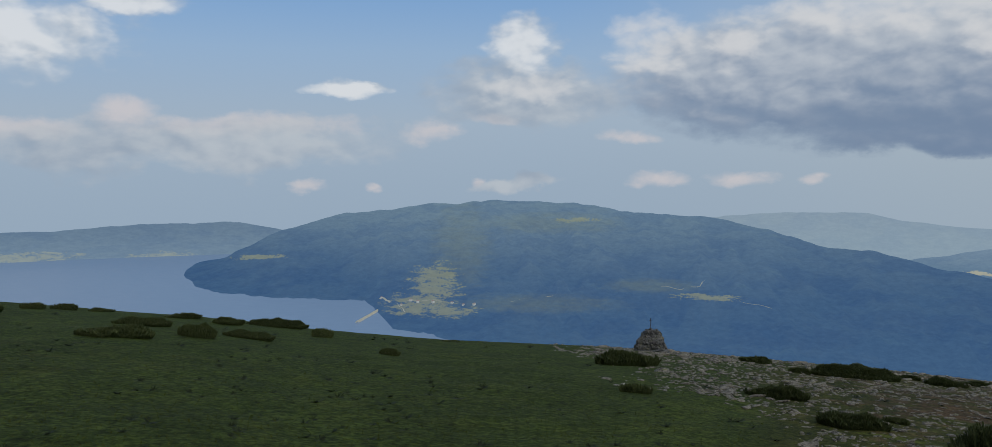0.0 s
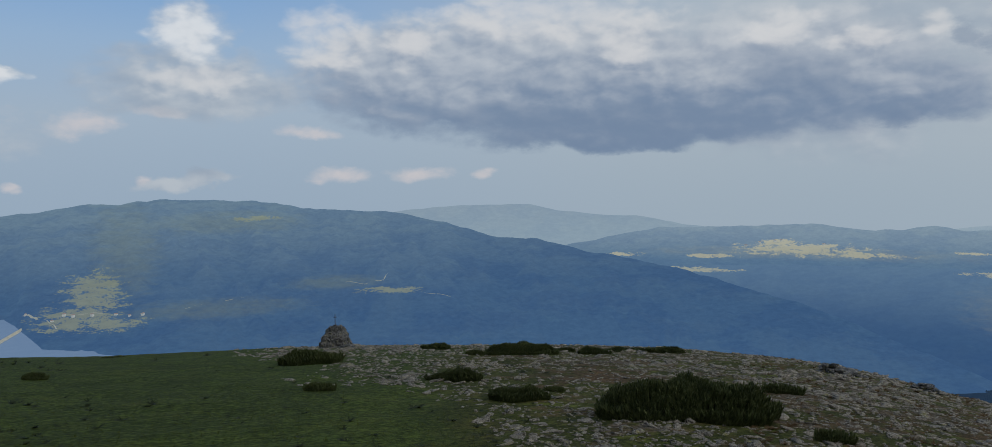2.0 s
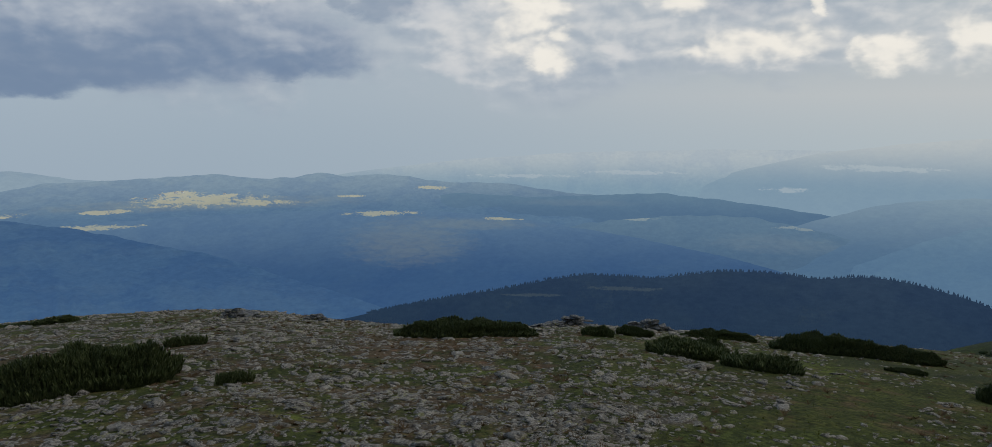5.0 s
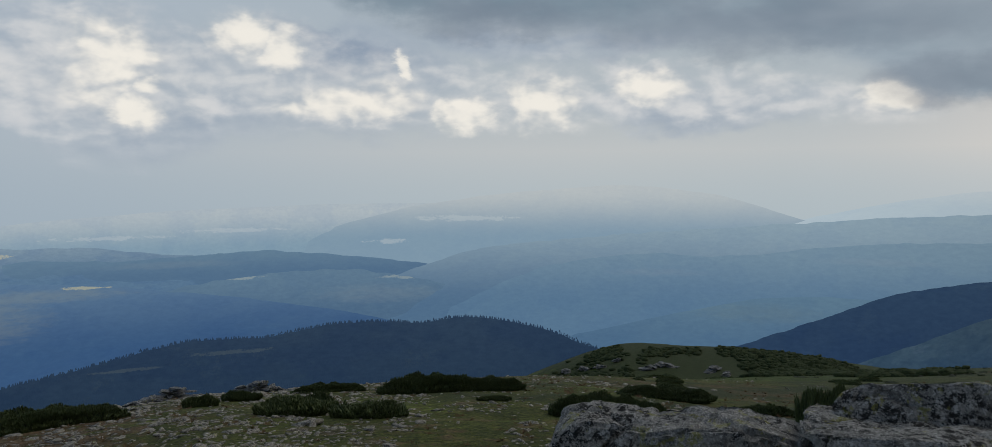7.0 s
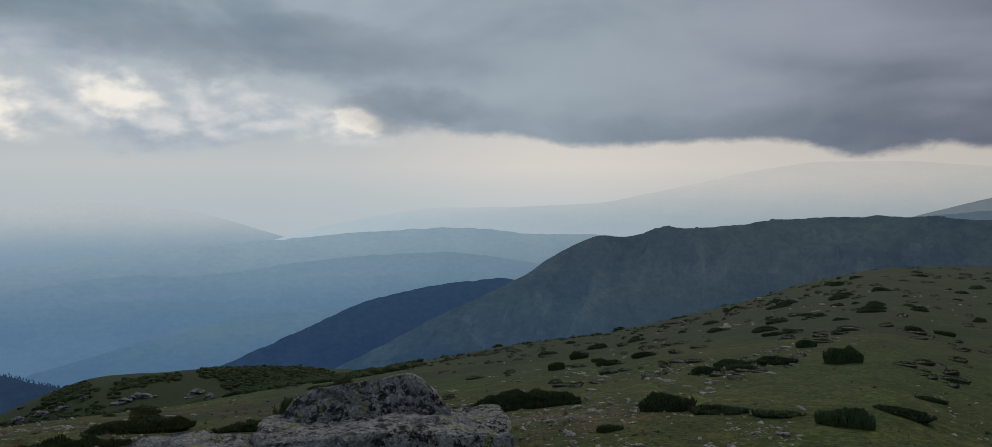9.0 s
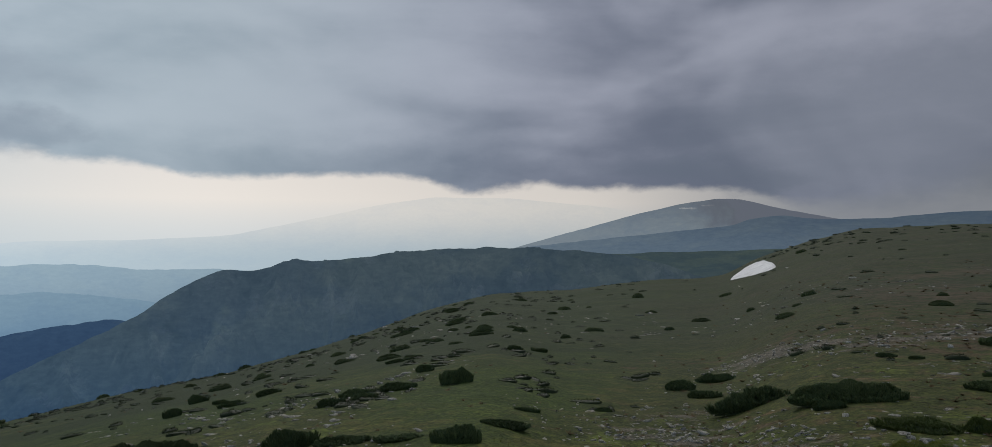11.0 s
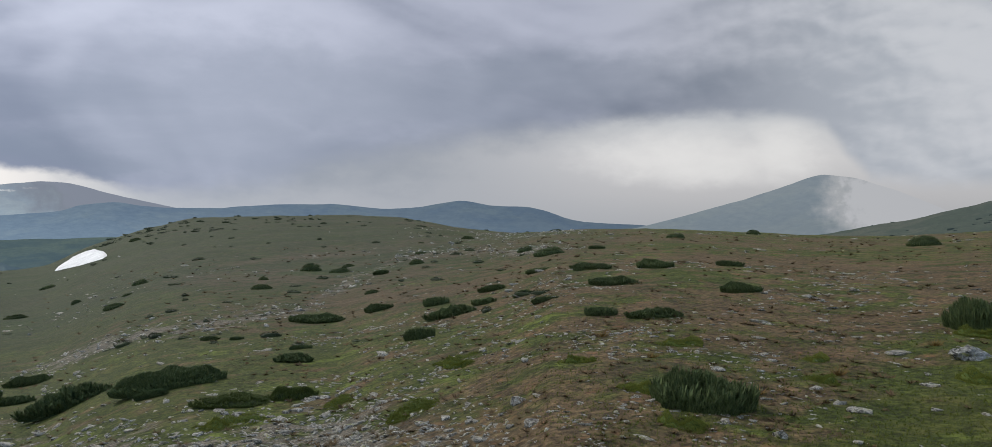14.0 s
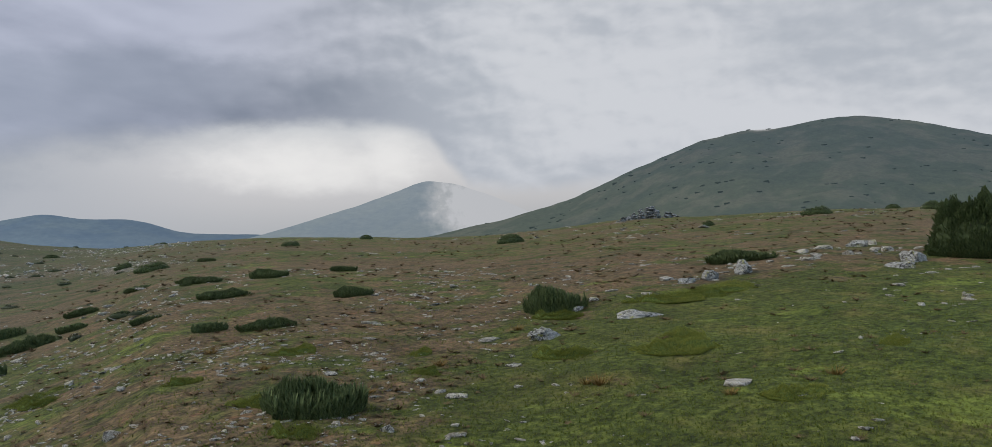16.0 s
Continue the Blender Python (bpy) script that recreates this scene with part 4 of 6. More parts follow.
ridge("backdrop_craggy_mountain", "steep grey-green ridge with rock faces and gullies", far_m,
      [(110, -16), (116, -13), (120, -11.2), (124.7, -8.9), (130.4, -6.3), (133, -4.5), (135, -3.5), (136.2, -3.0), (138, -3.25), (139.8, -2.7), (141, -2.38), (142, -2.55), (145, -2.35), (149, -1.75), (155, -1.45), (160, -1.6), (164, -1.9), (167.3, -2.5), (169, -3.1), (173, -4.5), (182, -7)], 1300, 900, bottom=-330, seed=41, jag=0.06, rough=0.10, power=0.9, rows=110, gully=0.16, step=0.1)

far_n = make_far("high plateau", (0.030, 0.042, 0.020, 1), GREEN, 0.6, 0.45, srgb(80, 98, 110), srgb(84, 100, 106), -100, -20, 0.010, fields=[(167.2, -2.75, 0.7, 0.1)], field_col=srgb(150, 160, 165))
ridge("backdrop_moor_hill", "green moorland plateau behind the slope", far_n,
      [(150, -6), (156, -3), (160, -2.1), (166, -1.75), (172, -1.5), (178, -1.2), (188, -1), (200, -1.6), (212, -3)], 1700, 800, bottom=-160, seed=43, jag=0.03)

far_o = make_far("blue skyline", DARK_WOOD, GREEN, 0.35, 0.25, srgb(110, 128, 147), srgb(98, 115, 135), -60, 40, 0.006)
ridge("backdrop_skyline_hill", "blue-grey rounded hills on the skyline", far_o,
      [(146, -4.5), (152, -2.6), (157.4, -1.43), (164, -0.68), (168.6, -0.15), (172, 0.2), (173, 0.7), (175, 0.95), (177.5, 0.66), (181.5, 0.78), (185, 1.15), (189.5, 1.34), (192.5, 1.08), (195, 1.25), (198.2, 1.92), (200.5, 1.52), (203, 1.58), (204.6, 1.25), (206.2, 0.66), (208.5, 0.50), (211.2, 0.48), (214, 0.1), (220, -1.5)], 2600, 1300, bottom=-200, seed=47, jag=0.02)

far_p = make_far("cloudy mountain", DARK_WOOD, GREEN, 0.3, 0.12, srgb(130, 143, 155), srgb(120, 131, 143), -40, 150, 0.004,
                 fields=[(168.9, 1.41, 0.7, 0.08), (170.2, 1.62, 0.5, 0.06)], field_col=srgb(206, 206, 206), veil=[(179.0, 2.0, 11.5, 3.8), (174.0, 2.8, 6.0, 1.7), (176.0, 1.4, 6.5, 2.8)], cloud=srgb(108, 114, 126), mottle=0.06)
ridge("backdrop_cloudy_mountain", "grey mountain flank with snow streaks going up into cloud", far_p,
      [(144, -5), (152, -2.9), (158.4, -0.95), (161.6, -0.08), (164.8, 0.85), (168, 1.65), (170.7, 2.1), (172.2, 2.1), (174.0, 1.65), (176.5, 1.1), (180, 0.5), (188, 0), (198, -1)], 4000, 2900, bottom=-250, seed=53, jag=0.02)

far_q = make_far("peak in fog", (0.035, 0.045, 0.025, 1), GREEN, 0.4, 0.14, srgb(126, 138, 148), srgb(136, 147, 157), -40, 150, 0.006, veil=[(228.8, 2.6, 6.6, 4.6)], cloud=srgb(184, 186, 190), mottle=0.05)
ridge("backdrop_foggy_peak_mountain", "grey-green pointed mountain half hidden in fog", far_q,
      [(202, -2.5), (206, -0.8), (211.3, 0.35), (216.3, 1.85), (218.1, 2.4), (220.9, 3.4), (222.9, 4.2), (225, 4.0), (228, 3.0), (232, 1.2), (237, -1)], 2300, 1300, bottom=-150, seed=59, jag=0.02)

far_r = make_far("grassy mountain", (0.050, 0.062, 0.028, 1), (0.105, 0.095, 0.055, 1), 0.4, 0.38, srgb(92, 102, 104), srgb(90, 101, 110), 0, 130, 0.02, veil=[(246.8, 7.5, 2.0, 0.5)])
big_hill = ridge("backdrop_grassy_mountain", "big rounded grassy mountain with scattered dark pine scrub", far_r,
      [(214, -3), (218, -1), (223, 0.12), (229, 1.4), (233.6, 2.75), (237.7, 4.6), (242.4, 6.5), (245.8, 7.2), (247.8, 7.16), (250.6, 7.66), (253.3, 7.67), (256.2, 7.1), (260.3, 5.9), (268, 4), (285, 0), (300, -4)], 1000, 420, bottom=-45, seed=61, jag=0.03, rough=0.03, power=0.85)

far_s = make_far("closing hills", DARK_WOOD, GREEN, 0.3, 0.3, srgb(96, 118, 140), srgb(110, 130, 150), -380, -150, 0.004)
ridge("backdrop_closing_hill", "hazy hills beyond the grassy mountain", far_s, [(255, -5), (270, -2.5), (290, -2), (310, -2.6), (325, -4)], 4700, 3600, bottom=-384, seed=67)

# lake: glossy water with a haze glow mixed in as emission
m, n = material("lake water")
ripple = n.noise(n.vec("MULTIPLY", here(n), (0.02, 0.05, 1)), 1.0, 5, 0.6)
water = surface(n, n.mix(ripple, (0.06, 0.11, 0.18, 1), (0.08, 0.13, 0.21, 1)), 0.22, ripple, 0.05, 0.5, 0.5)
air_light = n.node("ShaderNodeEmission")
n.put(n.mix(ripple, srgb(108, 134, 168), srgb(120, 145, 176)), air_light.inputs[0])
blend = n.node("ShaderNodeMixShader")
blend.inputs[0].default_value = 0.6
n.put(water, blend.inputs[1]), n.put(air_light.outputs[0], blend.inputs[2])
finish(n, blend.outputs[0])
A = np.arange(-60, 0.1, 1.0)
ga, gr = np.meshgrid(A, np.geomspace(1500, 4700, 24), indexing="ij")
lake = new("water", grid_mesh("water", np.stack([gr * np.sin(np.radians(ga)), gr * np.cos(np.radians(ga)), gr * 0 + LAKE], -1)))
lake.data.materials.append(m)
tagged(lake, "calm grey-blue reservoir lake in the valley", "lake", kind="structure")

# the dam at the lake's end: a low curved bank, its haze glow painted paler towards the crown
m = make_far("dam of pale stone", (0.45, 0.43, 0.38, 1), (0.55, 0.52, 0.46, 1), 0.5, 0.45, srgb(164, 168, 160), srgb(172, 174, 164), -390, -370, 0.05)
t = np.linspace(0, 1, 30)
da, dr = -7.75 - 2.3 * t + 0.12 * np.sin(np.pi * t), 2430 - 310 * t
section = ((-7, -6), (-3, 4), (3, 4), (7, -6))
pts = np.zeros((30, 4, 3))
for i in range(30):
    x, y = dr[i] * math.sin(radians(da[i])), dr[i] * math.cos(radians(da[i]))
    for j, (off, z) in enumerate(section):
        pts[i, j] = (x + off, y + off * 0.3, LAKE + z)
dam = new("dam", grid_mesh("dam", pts, smooth=False))
dam.data.materials.append(m)
tagged(dam, "pale curved dam closing the reservoir lake", "dam", kind="structure")


# ---- valley roads and houses ----
def on_land(hill, a, e):
    """The place on a hill that is seen at heading a and height angle e."""
    co = np.array([v.co[:] for v in hill.data.vertices])
    az = (np.degrees(np.arctan2(co[:, 0], co[:, 1])) + 180) % 360 - 180
    near = co[np.abs(az - a) < 0.13]
    near = near[np.argsort(np.hypot(near[:, 0], near[:, 1]))]
    el = np.degrees(np.arctan2(near[:, 2] - EYE, np.hypot(near[:, 0], near[:, 1])))
    d = float(np.hypot(*near[int(np.argmax(el >= e)) if (el >= e).any() else int(np.argmax(el))][:2])) * 0.992
    return Vector((d * math.sin(radians(a)), d * math.cos(radians(a)), EYE + d * math.tan(radians(e))))


# the road's paleness includes haze painted in as emission
ROAD = make_far("pale road with haze glow", (0.45, 0.42, 0.36, 1), (0.55, 0.52, 0.46, 1), 0.5, 0.45, srgb(160, 168, 166), srgb(168, 174, 170), -390, -200, 0.05, mottle=0.02)
for line, wide in (([(-7.75, -8.87), (-6.63, -8.80), (-5.2, -8.72), (-4.0, -8.80)], 2.6), ([(-7.7, -8.86), (-8.0, -8.62), (-8.44, -8.49)], 2.6), ([(-8.95, -10.45), (-8.6, -10.62), (-8.32, -10.82)], 2.6), ([(-7.3, -8.9), (-6.9, -9.2), (-6.63, -9.52)], 2.0), ([(-2.27, -9.25), (0.73, -8.95), (3.59, -8.48), (5.56, -8.40)], 1.7), ([(11.84, -7.62), (13.3, -7.78), (14.54, -7.51), (14.85, -7.08)], 1.7), ([(16.0, -8.23), (18.0, -8.6), (19.9, -8.97)], 1.4)):
    spots = [on_land(broad_mountain, a, e) for a, e in line]
    rows = []
    for p0, p1 in zip(spots, spots[1:]):
        rows += [p0.lerp(p1, f) for f in np.linspace(0, 1, 8, endpoint=False)]
    rows.append(spots[-1])
    pts = np.zeros((len(rows), 3, 3))
    for i, p in enumerate(rows):
        run = (rows[min(i + 1, len(rows) - 1)] - rows[max(i - 1, 0)]).normalized()
        side = run.cross(Vector((0, 0, 1))).normalized()
        wave = Vector((0, 0, 2.0 * math.sin(i * 0.7)))
        pts[i] = [p + wave - side * wide - Vector((0, 0, 0.5 * wide)), p + wave + Vector((0, 0, 0.3)), p + wave + side * wide + Vector((0, 0, 0.5 * wide))]
    road = new("road", grid_mesh("road", pts, smooth=False))
    road.data.materials.append(ROAD)
    tagged(road, "thin pale road winding over the wooded mountain side", "road", kind="structure")


# ---- things ----
def part(name, bm, mat, parent=None, label="", smooth=False):
    me = bpy.data.meshes.new(name)
    bm.to_mesh(me)
    bm.free()
    if smooth:
        me.polygons.foreach_set("use_smooth", np.ones(len(me.polygons), bool))
    me.materials.append(mat)
    ob = new(name, me)
    ob.parent = parent
    if label:
        ob["label"] = label
    return ob


def bulk_mesh(name, verts, tris, mat, smooth=False):
    """One mesh from arrays of corners (n, 3) and triangles (m, 3)."""
    me = bpy.data.meshes.new(name)
    me.vertices.add(len(verts))
    me.vertices.foreach_set("co", np.asarray(verts, np.float32).reshape(-1))
    me.loops.add(tris.size)
    me.loops.foreach_set("vertex_index", tris.reshape(-1).astype(np.int32))
    me.polygons.add(len(tris))
    me.polygons.foreach_set("loop_start", np.arange(0, tris.size, 3))
    if smooth:
        me.polygons.foreach_set("use_smooth", np.ones(len(tris), bool))
    me.update(calc_edges=True)
    me.materials.append(mat)
    return me


rng = np.random.default_rng(7)
# walls and roofs are paled by haze put into their emission
HOUSE_WALL = make_far("white washed wall", (0.7, 0.69, 0.66, 1), (0.78, 0.77, 0.74, 1), 0.5, 0.55, srgb(170, 180, 184), srgb(182, 190, 193), -390, -200, 0.3, mottle=0.0)
HOUSE_ROOF = make_far("red roof paled by haze", (0.25, 0.12, 0.08, 1), (0.32, 0.16, 0.11, 1), 0.5, 0.45, srgb(150, 146, 150), srgb(156, 150, 152), -390, -200, 0.3, mottle=0.0)


def house(a, e, hill, w, d, h, turn):
    """A small far house with a gabled roof."""
    root = tagged(new("house"), "small white house with a gabled roof paled by haze", "house", group="houses in the valley")
    root.matrix_basis = Matrix.Translation(on_land(hill, a, e)) @ pose(0, 0, 0, 0, 0, turn)
    bm = bmesh.new()
    bmesh.ops.create_cube(bm, size=1, matrix=Matrix.Translation((0, 0, h / 2 - 1)) @ Matrix.Diagonal((w, d, h + 2, 1)))
    part("wall", bm, HOUSE_WALL, root)
    bm = bmesh.new()
    v = [bm.verts.new((x * (w / 2 + 0.6), y * (d / 2 + 0.6), h + (0.55 * d / 2 if y == 0 else -0.1))) for x in (-1, 1) for y in (-1, 0, 1)]
    for f in ((0, 1, 4, 3), (1, 2, 5, 4), (0, 2, 1), (3, 4, 5), (0, 3, 5, 2)):
        bm.faces.new([v[i] for i in f])
    part("roof", bm, HOUSE_ROOF, root)


for k, (a, e) in enumerate([(42.2, -4.84), (42.6, -4.80), (41.2, -4.95), (45.3, -5.0), (40.3, -5.2)]):
    house(a, e, plateau, 13 - 2 * (k % 3), 8, 6, 30 * k)
for k, (a, e) in enumerate([(-6.2, -8.75), (-5.7, -8.86), (-6.9, -9.1), (-4.6, -8.9), (-3.2, -9.0), (-2.4, -9.15), (-1.6, -9.1), (-8.3, -8.55)]):
    house(a, e, broad_mountain, 8 - (k % 3), 6, 4, 40 * k)


# -- rocks and stones --
def hull_stone(seed, flat=0.4, count=22):
    """An angular stone, about 1 m long: the hull of a few scattered corners."""
    g = np.random.default_rng(seed)
    bm = bmesh.new()
    for _ in range(count):
        v = g.normal(size=3)
        v /= np.linalg.norm(v)
        v = np.sign(v) * np.abs(v) ** 0.62 * g.uniform(0.82, 1.06)
        bm.verts.new((v[0] * 0.5, v[1] * 0.38, v[2] * flat * 0.5))
    bmesh.ops.convex_hull(bm, input=bm.verts)
    bmesh.ops.delete(bm, geom=[v for v in bm.verts if not v.link_faces], context="VERTS")
    bmesh.ops.triangulate(bm, faces=bm.faces)
    return bm


STONES = []
for k in range(10):
    bm = hull_stone(100 + k, 0.34 + 0.3 * (k % 4) / 3)
    me = bpy.data.meshes.new("stone")
    bm.to_mesh(me)
    bm.free()
    me.materials.append(STONE)
    STONES.append(me)


def stone_arrays(me):
    v = np.array([x.co[:] for x in me.vertices])
    f = np.array([p.vertices[:] for p in me.polygons])
    return v, f


def scatter(count, a0, a1, r0, r1, weight, g):
    """Headings and distances, even over the view, thinned by weight(a, r)."""
    a = g.uniform(a0, a1, count)
    r = np.exp(g.uniform(np.log(r0), np.log(r1), count))
    ok = g.uniform(0, 1, count) < weight(a, r)
    return a[ok], r[ok]


def strew(name, label, templates, a, r, size, mat, sink=0.25, tilt=0.25, squash=(1, 1, 1), g=rng, flat=False):
    """Many small pieces strewn over the ground, in one mesh."""
    vs, fs, base = [], [], 0
    z = ground_z(a, r)
    x, y = r * np.sin(np.radians(a)), r * np.cos(np.radians(a))
    for i in range(len(a)):
        v, f = templates[int(g.integers(len(templates)))]
        m = Euler((g.normal() * tilt, g.normal() * tilt, g.uniform(0, 6.28))).to_matrix()
        w = (v * size[i] * np.array(squash) * g.uniform(0.75, 1.25, 3)) @ np.array(m).T
        lift = size[i] * (0.0 if flat else 0.12 - sink * 0.3)
        vs.append(w + (x[i], y[i], z[i] + lift))
        fs.append(f + base)
        base += len(v)
    ob = new(name, bulk_mesh(name, np.concatenate(vs), np.concatenate(fs), mat))
    return tagged(ob, label, name.split("_")[-1], kind="stuff")


def stone_weight(a, r):
    s, _ = stoniness(a, r)
    return np.clip((s - 0.10) * 1.7, 0, 1) * np.clip((98 - a) / 30, 0.12, 1)


kinds = [stone_arrays(me) for me in STONES]
a, r = scatter(52000, 4, 118, 8, 75, stone_weight, rng)
strew("field_stones", "pale grey weathered stones strewn over the summit turf", kinds, a, r, np.exp(rng.normal(-2.22, 0.50, len(a))) * (r / 20) ** 0.45, STONE, squash=(1.3, 0.95, 0.45), tilt=0.14)
a, r = scatter(26000, 124, 208, 8, 190, lambda a, r: np.clip((stoniness(a, r)[0] - 0.18) * 1.9, 0, 1), rng)
strew("slope_stones", "small pale grey stones lying in the grassy slope", kinds, a, r, np.exp(rng.normal(-2.4, 0.5, len(a))) * (r / 20) ** 0.6, STONE, squash=(1.3, 0.9, 0.6))
a, r = scatter(9000, 130, 262, 8, 140, lambda a, r: np.clip(0.18 + 0.95 * fractal(a / 7, np.log(r) * 5, 3, 77), 0, 0.9) * np.where((a > 226) & (r < 24), 0.12, 1) * np.where(a < 165, 0.35, 1), rng)
strew("turf_stones", "scattered pale stones half sunk in brown turf", kinds, a, r, np.exp(rng.normal(-2.05, 0.5, len(a))) * (r / 18) ** 0.6, STONE, sink=0.5, tilt=0.12, squash=(1.5, 0.9, 0.45))


a, r = scatter(14000, 186, 262, 8, 40, lambda a, r: np.clip(0.05 + 1.3 * fractal(a / 4, np.log(r) * 7, 3, 87), 0, 0.9) * np.clip((238 - a) / 22, 0.03, 1), rng)
strew("turf_gravel", "small pale stone chips in clusters on bare turf", kinds, a, r, np.exp(rng.normal(-2.6, 0.4, len(a))) * (r / 14) ** 0.6, STONE, sink=0.4, tilt=0.15, squash=(1.3, 0.9, 0.6))
a, r = scatter(11000, 66, 150, 11, 46, lambda a, r: np.clip(0.06 + 1.2 * fractal(a / 5, np.log(r) * 6, 3, 97), 0, 0.9), rng)
strew("brow_stones", "pale stones scattered in the olive turf", kinds, a, r, np.exp(rng.normal(-2.1, 0.45, len(a))) * (r / 20) ** 0.6, STONE, sink=0.4, tilt=0.12, squash=(1.3, 0.9, 0.6))


def loose_stone(a, r, size, spin, tall=1.0, pick=0):
    ob = new("stone", STONES[pick % len(STONES)])
    size *= 0.78
    ob.matrix_basis = Matrix.Translation(spot(a, r) + Vector((0, 0, size * 0.02 * tall))) @ Euler((0.1 * math.sin(spin * 3), 0.1 * math.cos(spin * 5), spin)).to_matrix().to_4x4() @ Matrix.Diagonal((size, size, size * tall, 1))
    return ob


count = 0
for i in range(2600):
    a = rng.uniform(12, 106)
    r = math.exp(rng.uniform(math.log(10), math.log(36)))
    if rng.uniform() > float(stone_weight(a, r)) or count >= 190:
        continue
    size = math.exp(rng.normal(-1.2, 0.3))
    tagged(loose_stone(a, r, size, rng.uniform(0, 6.28), rng.uniform(0.5, 0.9), i),
           "flat pale grey granite stone on stony turf" if size < 0.4 else "larger pale grey granite block on stony turf", "stone", group="stones of the summit field")
    count += 1
for i, (a, r, w, tall) in enumerate([(227.4, 16.3, 0.62, 0.5), (229.2, 13.6, 0.38, 0.6), (244.4, 11.2, 0.62, 0.35), (220.3, 9.8, 0.25, 1.2), (225.0, 9.9, 0.2, 0.9), (225.1, 11.5, 0.45, 0.5), (251.4, 8.8, 0.14, 1.1), (234.9, 20.4, 0.4, 0.7), (238.6, 20.5, 0.45, 0.6), (247.8, 29.3, 0.4, 0.8), (216.4, 13.4, 0.4, 0.7), (222.5, 12.6, 0.3, 0.7), (229.5, 11.9, 0.2, 0.7), (233.6, 19.6, 0.55, 0.8), (236.2, 22, 0.5, 0.8), (249, 30, 0.8, 0.9), (250.3, 31, 0.9, 0.9), (253.2, 33.5, 0.7, 0.9), (256.5, 23, 0.45, 0.8), (254.6, 20.5, 0.4, 0.7), (258.4, 19.5, 0.35, 0.8), (260.4, 21.5, 0.5, 0.8), (240, 23.6, 0.6, 1.0)]):
    tagged(loose_stone(a, r, w, i * 1.7, tall, i), "pale grey lichen-flecked stone half sunk in the grass", "stone", group="stones in the grass")


def sight(a, e):
    """Distance at which the line of sight at heading a and height angle e meets the near ground."""
    r = np.geomspace(6, 60, 300)
    h = np.degrees(np.arctan((ground_z(np.full_like(r, a), r) - EYE) / r))
    return float(r[np.argmax(h > e)])


g = np.random.default_rng(31)
count = 0
while count < 150:
    a = g.uniform(158, 207)
    r = sight(a, g.uniform(-17, -12.0))
    if g.uniform() > math.exp(-((a - 182) / 21) ** 4) * float(np.clip(0.55 + 0.9 * fractal(np.array(a / 5), np.array(r * 0.9), 2, 13), 0.05, 1)):
        continue
    size = min(0.42, math.exp(g.normal(-1.6, 0.40)))
    tagged(loose_stone(a, r, size, g.uniform(0, 6.28), g.uniform(0.55, 1.1), count), "pale flat granite stone among gravel on the slope" if size < 0.3 else "larger pale granite slab among gravel on the slope", "stone", group="stones of the slope")
    count += 1

for i in range(36):
    f = g.uniform()
    tagged(loose_stone(243 + 14 * f + g.normal() * 0.5, 25 + 8 * f + g.normal() * 1.2, math.exp(g.normal(-1.0, 0.35)), g.uniform(0, 6.28), g.uniform(0.6, 1.1), i), "pale grey stone in a row along the edge of the grass", "stone", group="stones in the grass")


def crag(seed, w, d, h, rows=3, rough=0.10, strata=0.0, level=5, boxy=4.0):
    """A weathered block: a rounded box, broken by planes, roughened and layered. Its base is at z = 0."""
    g = np.random.default_rng(seed)
    bm = bmesh.new()
    bmesh.ops.create_icosphere(bm, subdivisions=level, radius=1)
    cuts = [(Vector(g.normal(size=3)).normalized(), g.uniform(0.62, 0.9) + 0.05 * (boxy - 4)) for _ in range(14)]
    for v in bm.verts:
        p = v.co.copy()
        k = (abs(p.x) ** boxy + abs(p.y) ** boxy + abs(p.z) ** boxy) ** (-1 / boxy)
        p *= k * 0.95
        for axis, off in cuts:
            over = p.dot(axis) - off
            if over > 0:
                p -= axis * over * 0.92
        q = p * 2.2 + Vector((seed, 0, 0))
        f = noise.fractal(q, 0.75, 2.1, 7)
        gap = noise.voronoi(Vector((q.x, q.y, q.z * 1.6)) * 0.8)[0]
        crack = max(0.0, 1 - (gap[1] - gap[0]) / 0.16)
        p *= 1 + rough * f - 0.06 * crack * crack
        if strata:
            s = math.sin((p.z + 0.12 * noise.noise(p * 1.5)) * strata)
            p.x *= 1 + 0.06 * s
            p.y *= 1 + 0.06 * s
        v.co = Vector((p.x * w / 2, p.y * d / 2, max(p.z, -0.6) * h * 0.62 + h * 0.38))
    return bm


def rock(name, label, a, r, w, d, h, seed, turn=0.0, sink=0.15, strata=0.0, rough=0.10, mat=None, level=5, lift=0.0, group="", top=None, boxy=4.0):
    ob = part(name, crag(seed, w, d, h, rough=rough, strata=strata, level=level, boxy=boxy), mat or CRAG, smooth=level > 4)
    ob.matrix_basis = Matrix.Translation(spot(a, r, sink) + Vector((0, 0, lift))) @ pose(0, 0, 0, 0, 0, -a + turn)
    if top is not None:
        ob.matrix_basis = Matrix.Translation((0, 0, top - max((ob.matrix_basis @ v.co).z for v in ob.data.vertices))) @ ob.matrix_basis
    return tagged(ob, label, "rock", group=group)


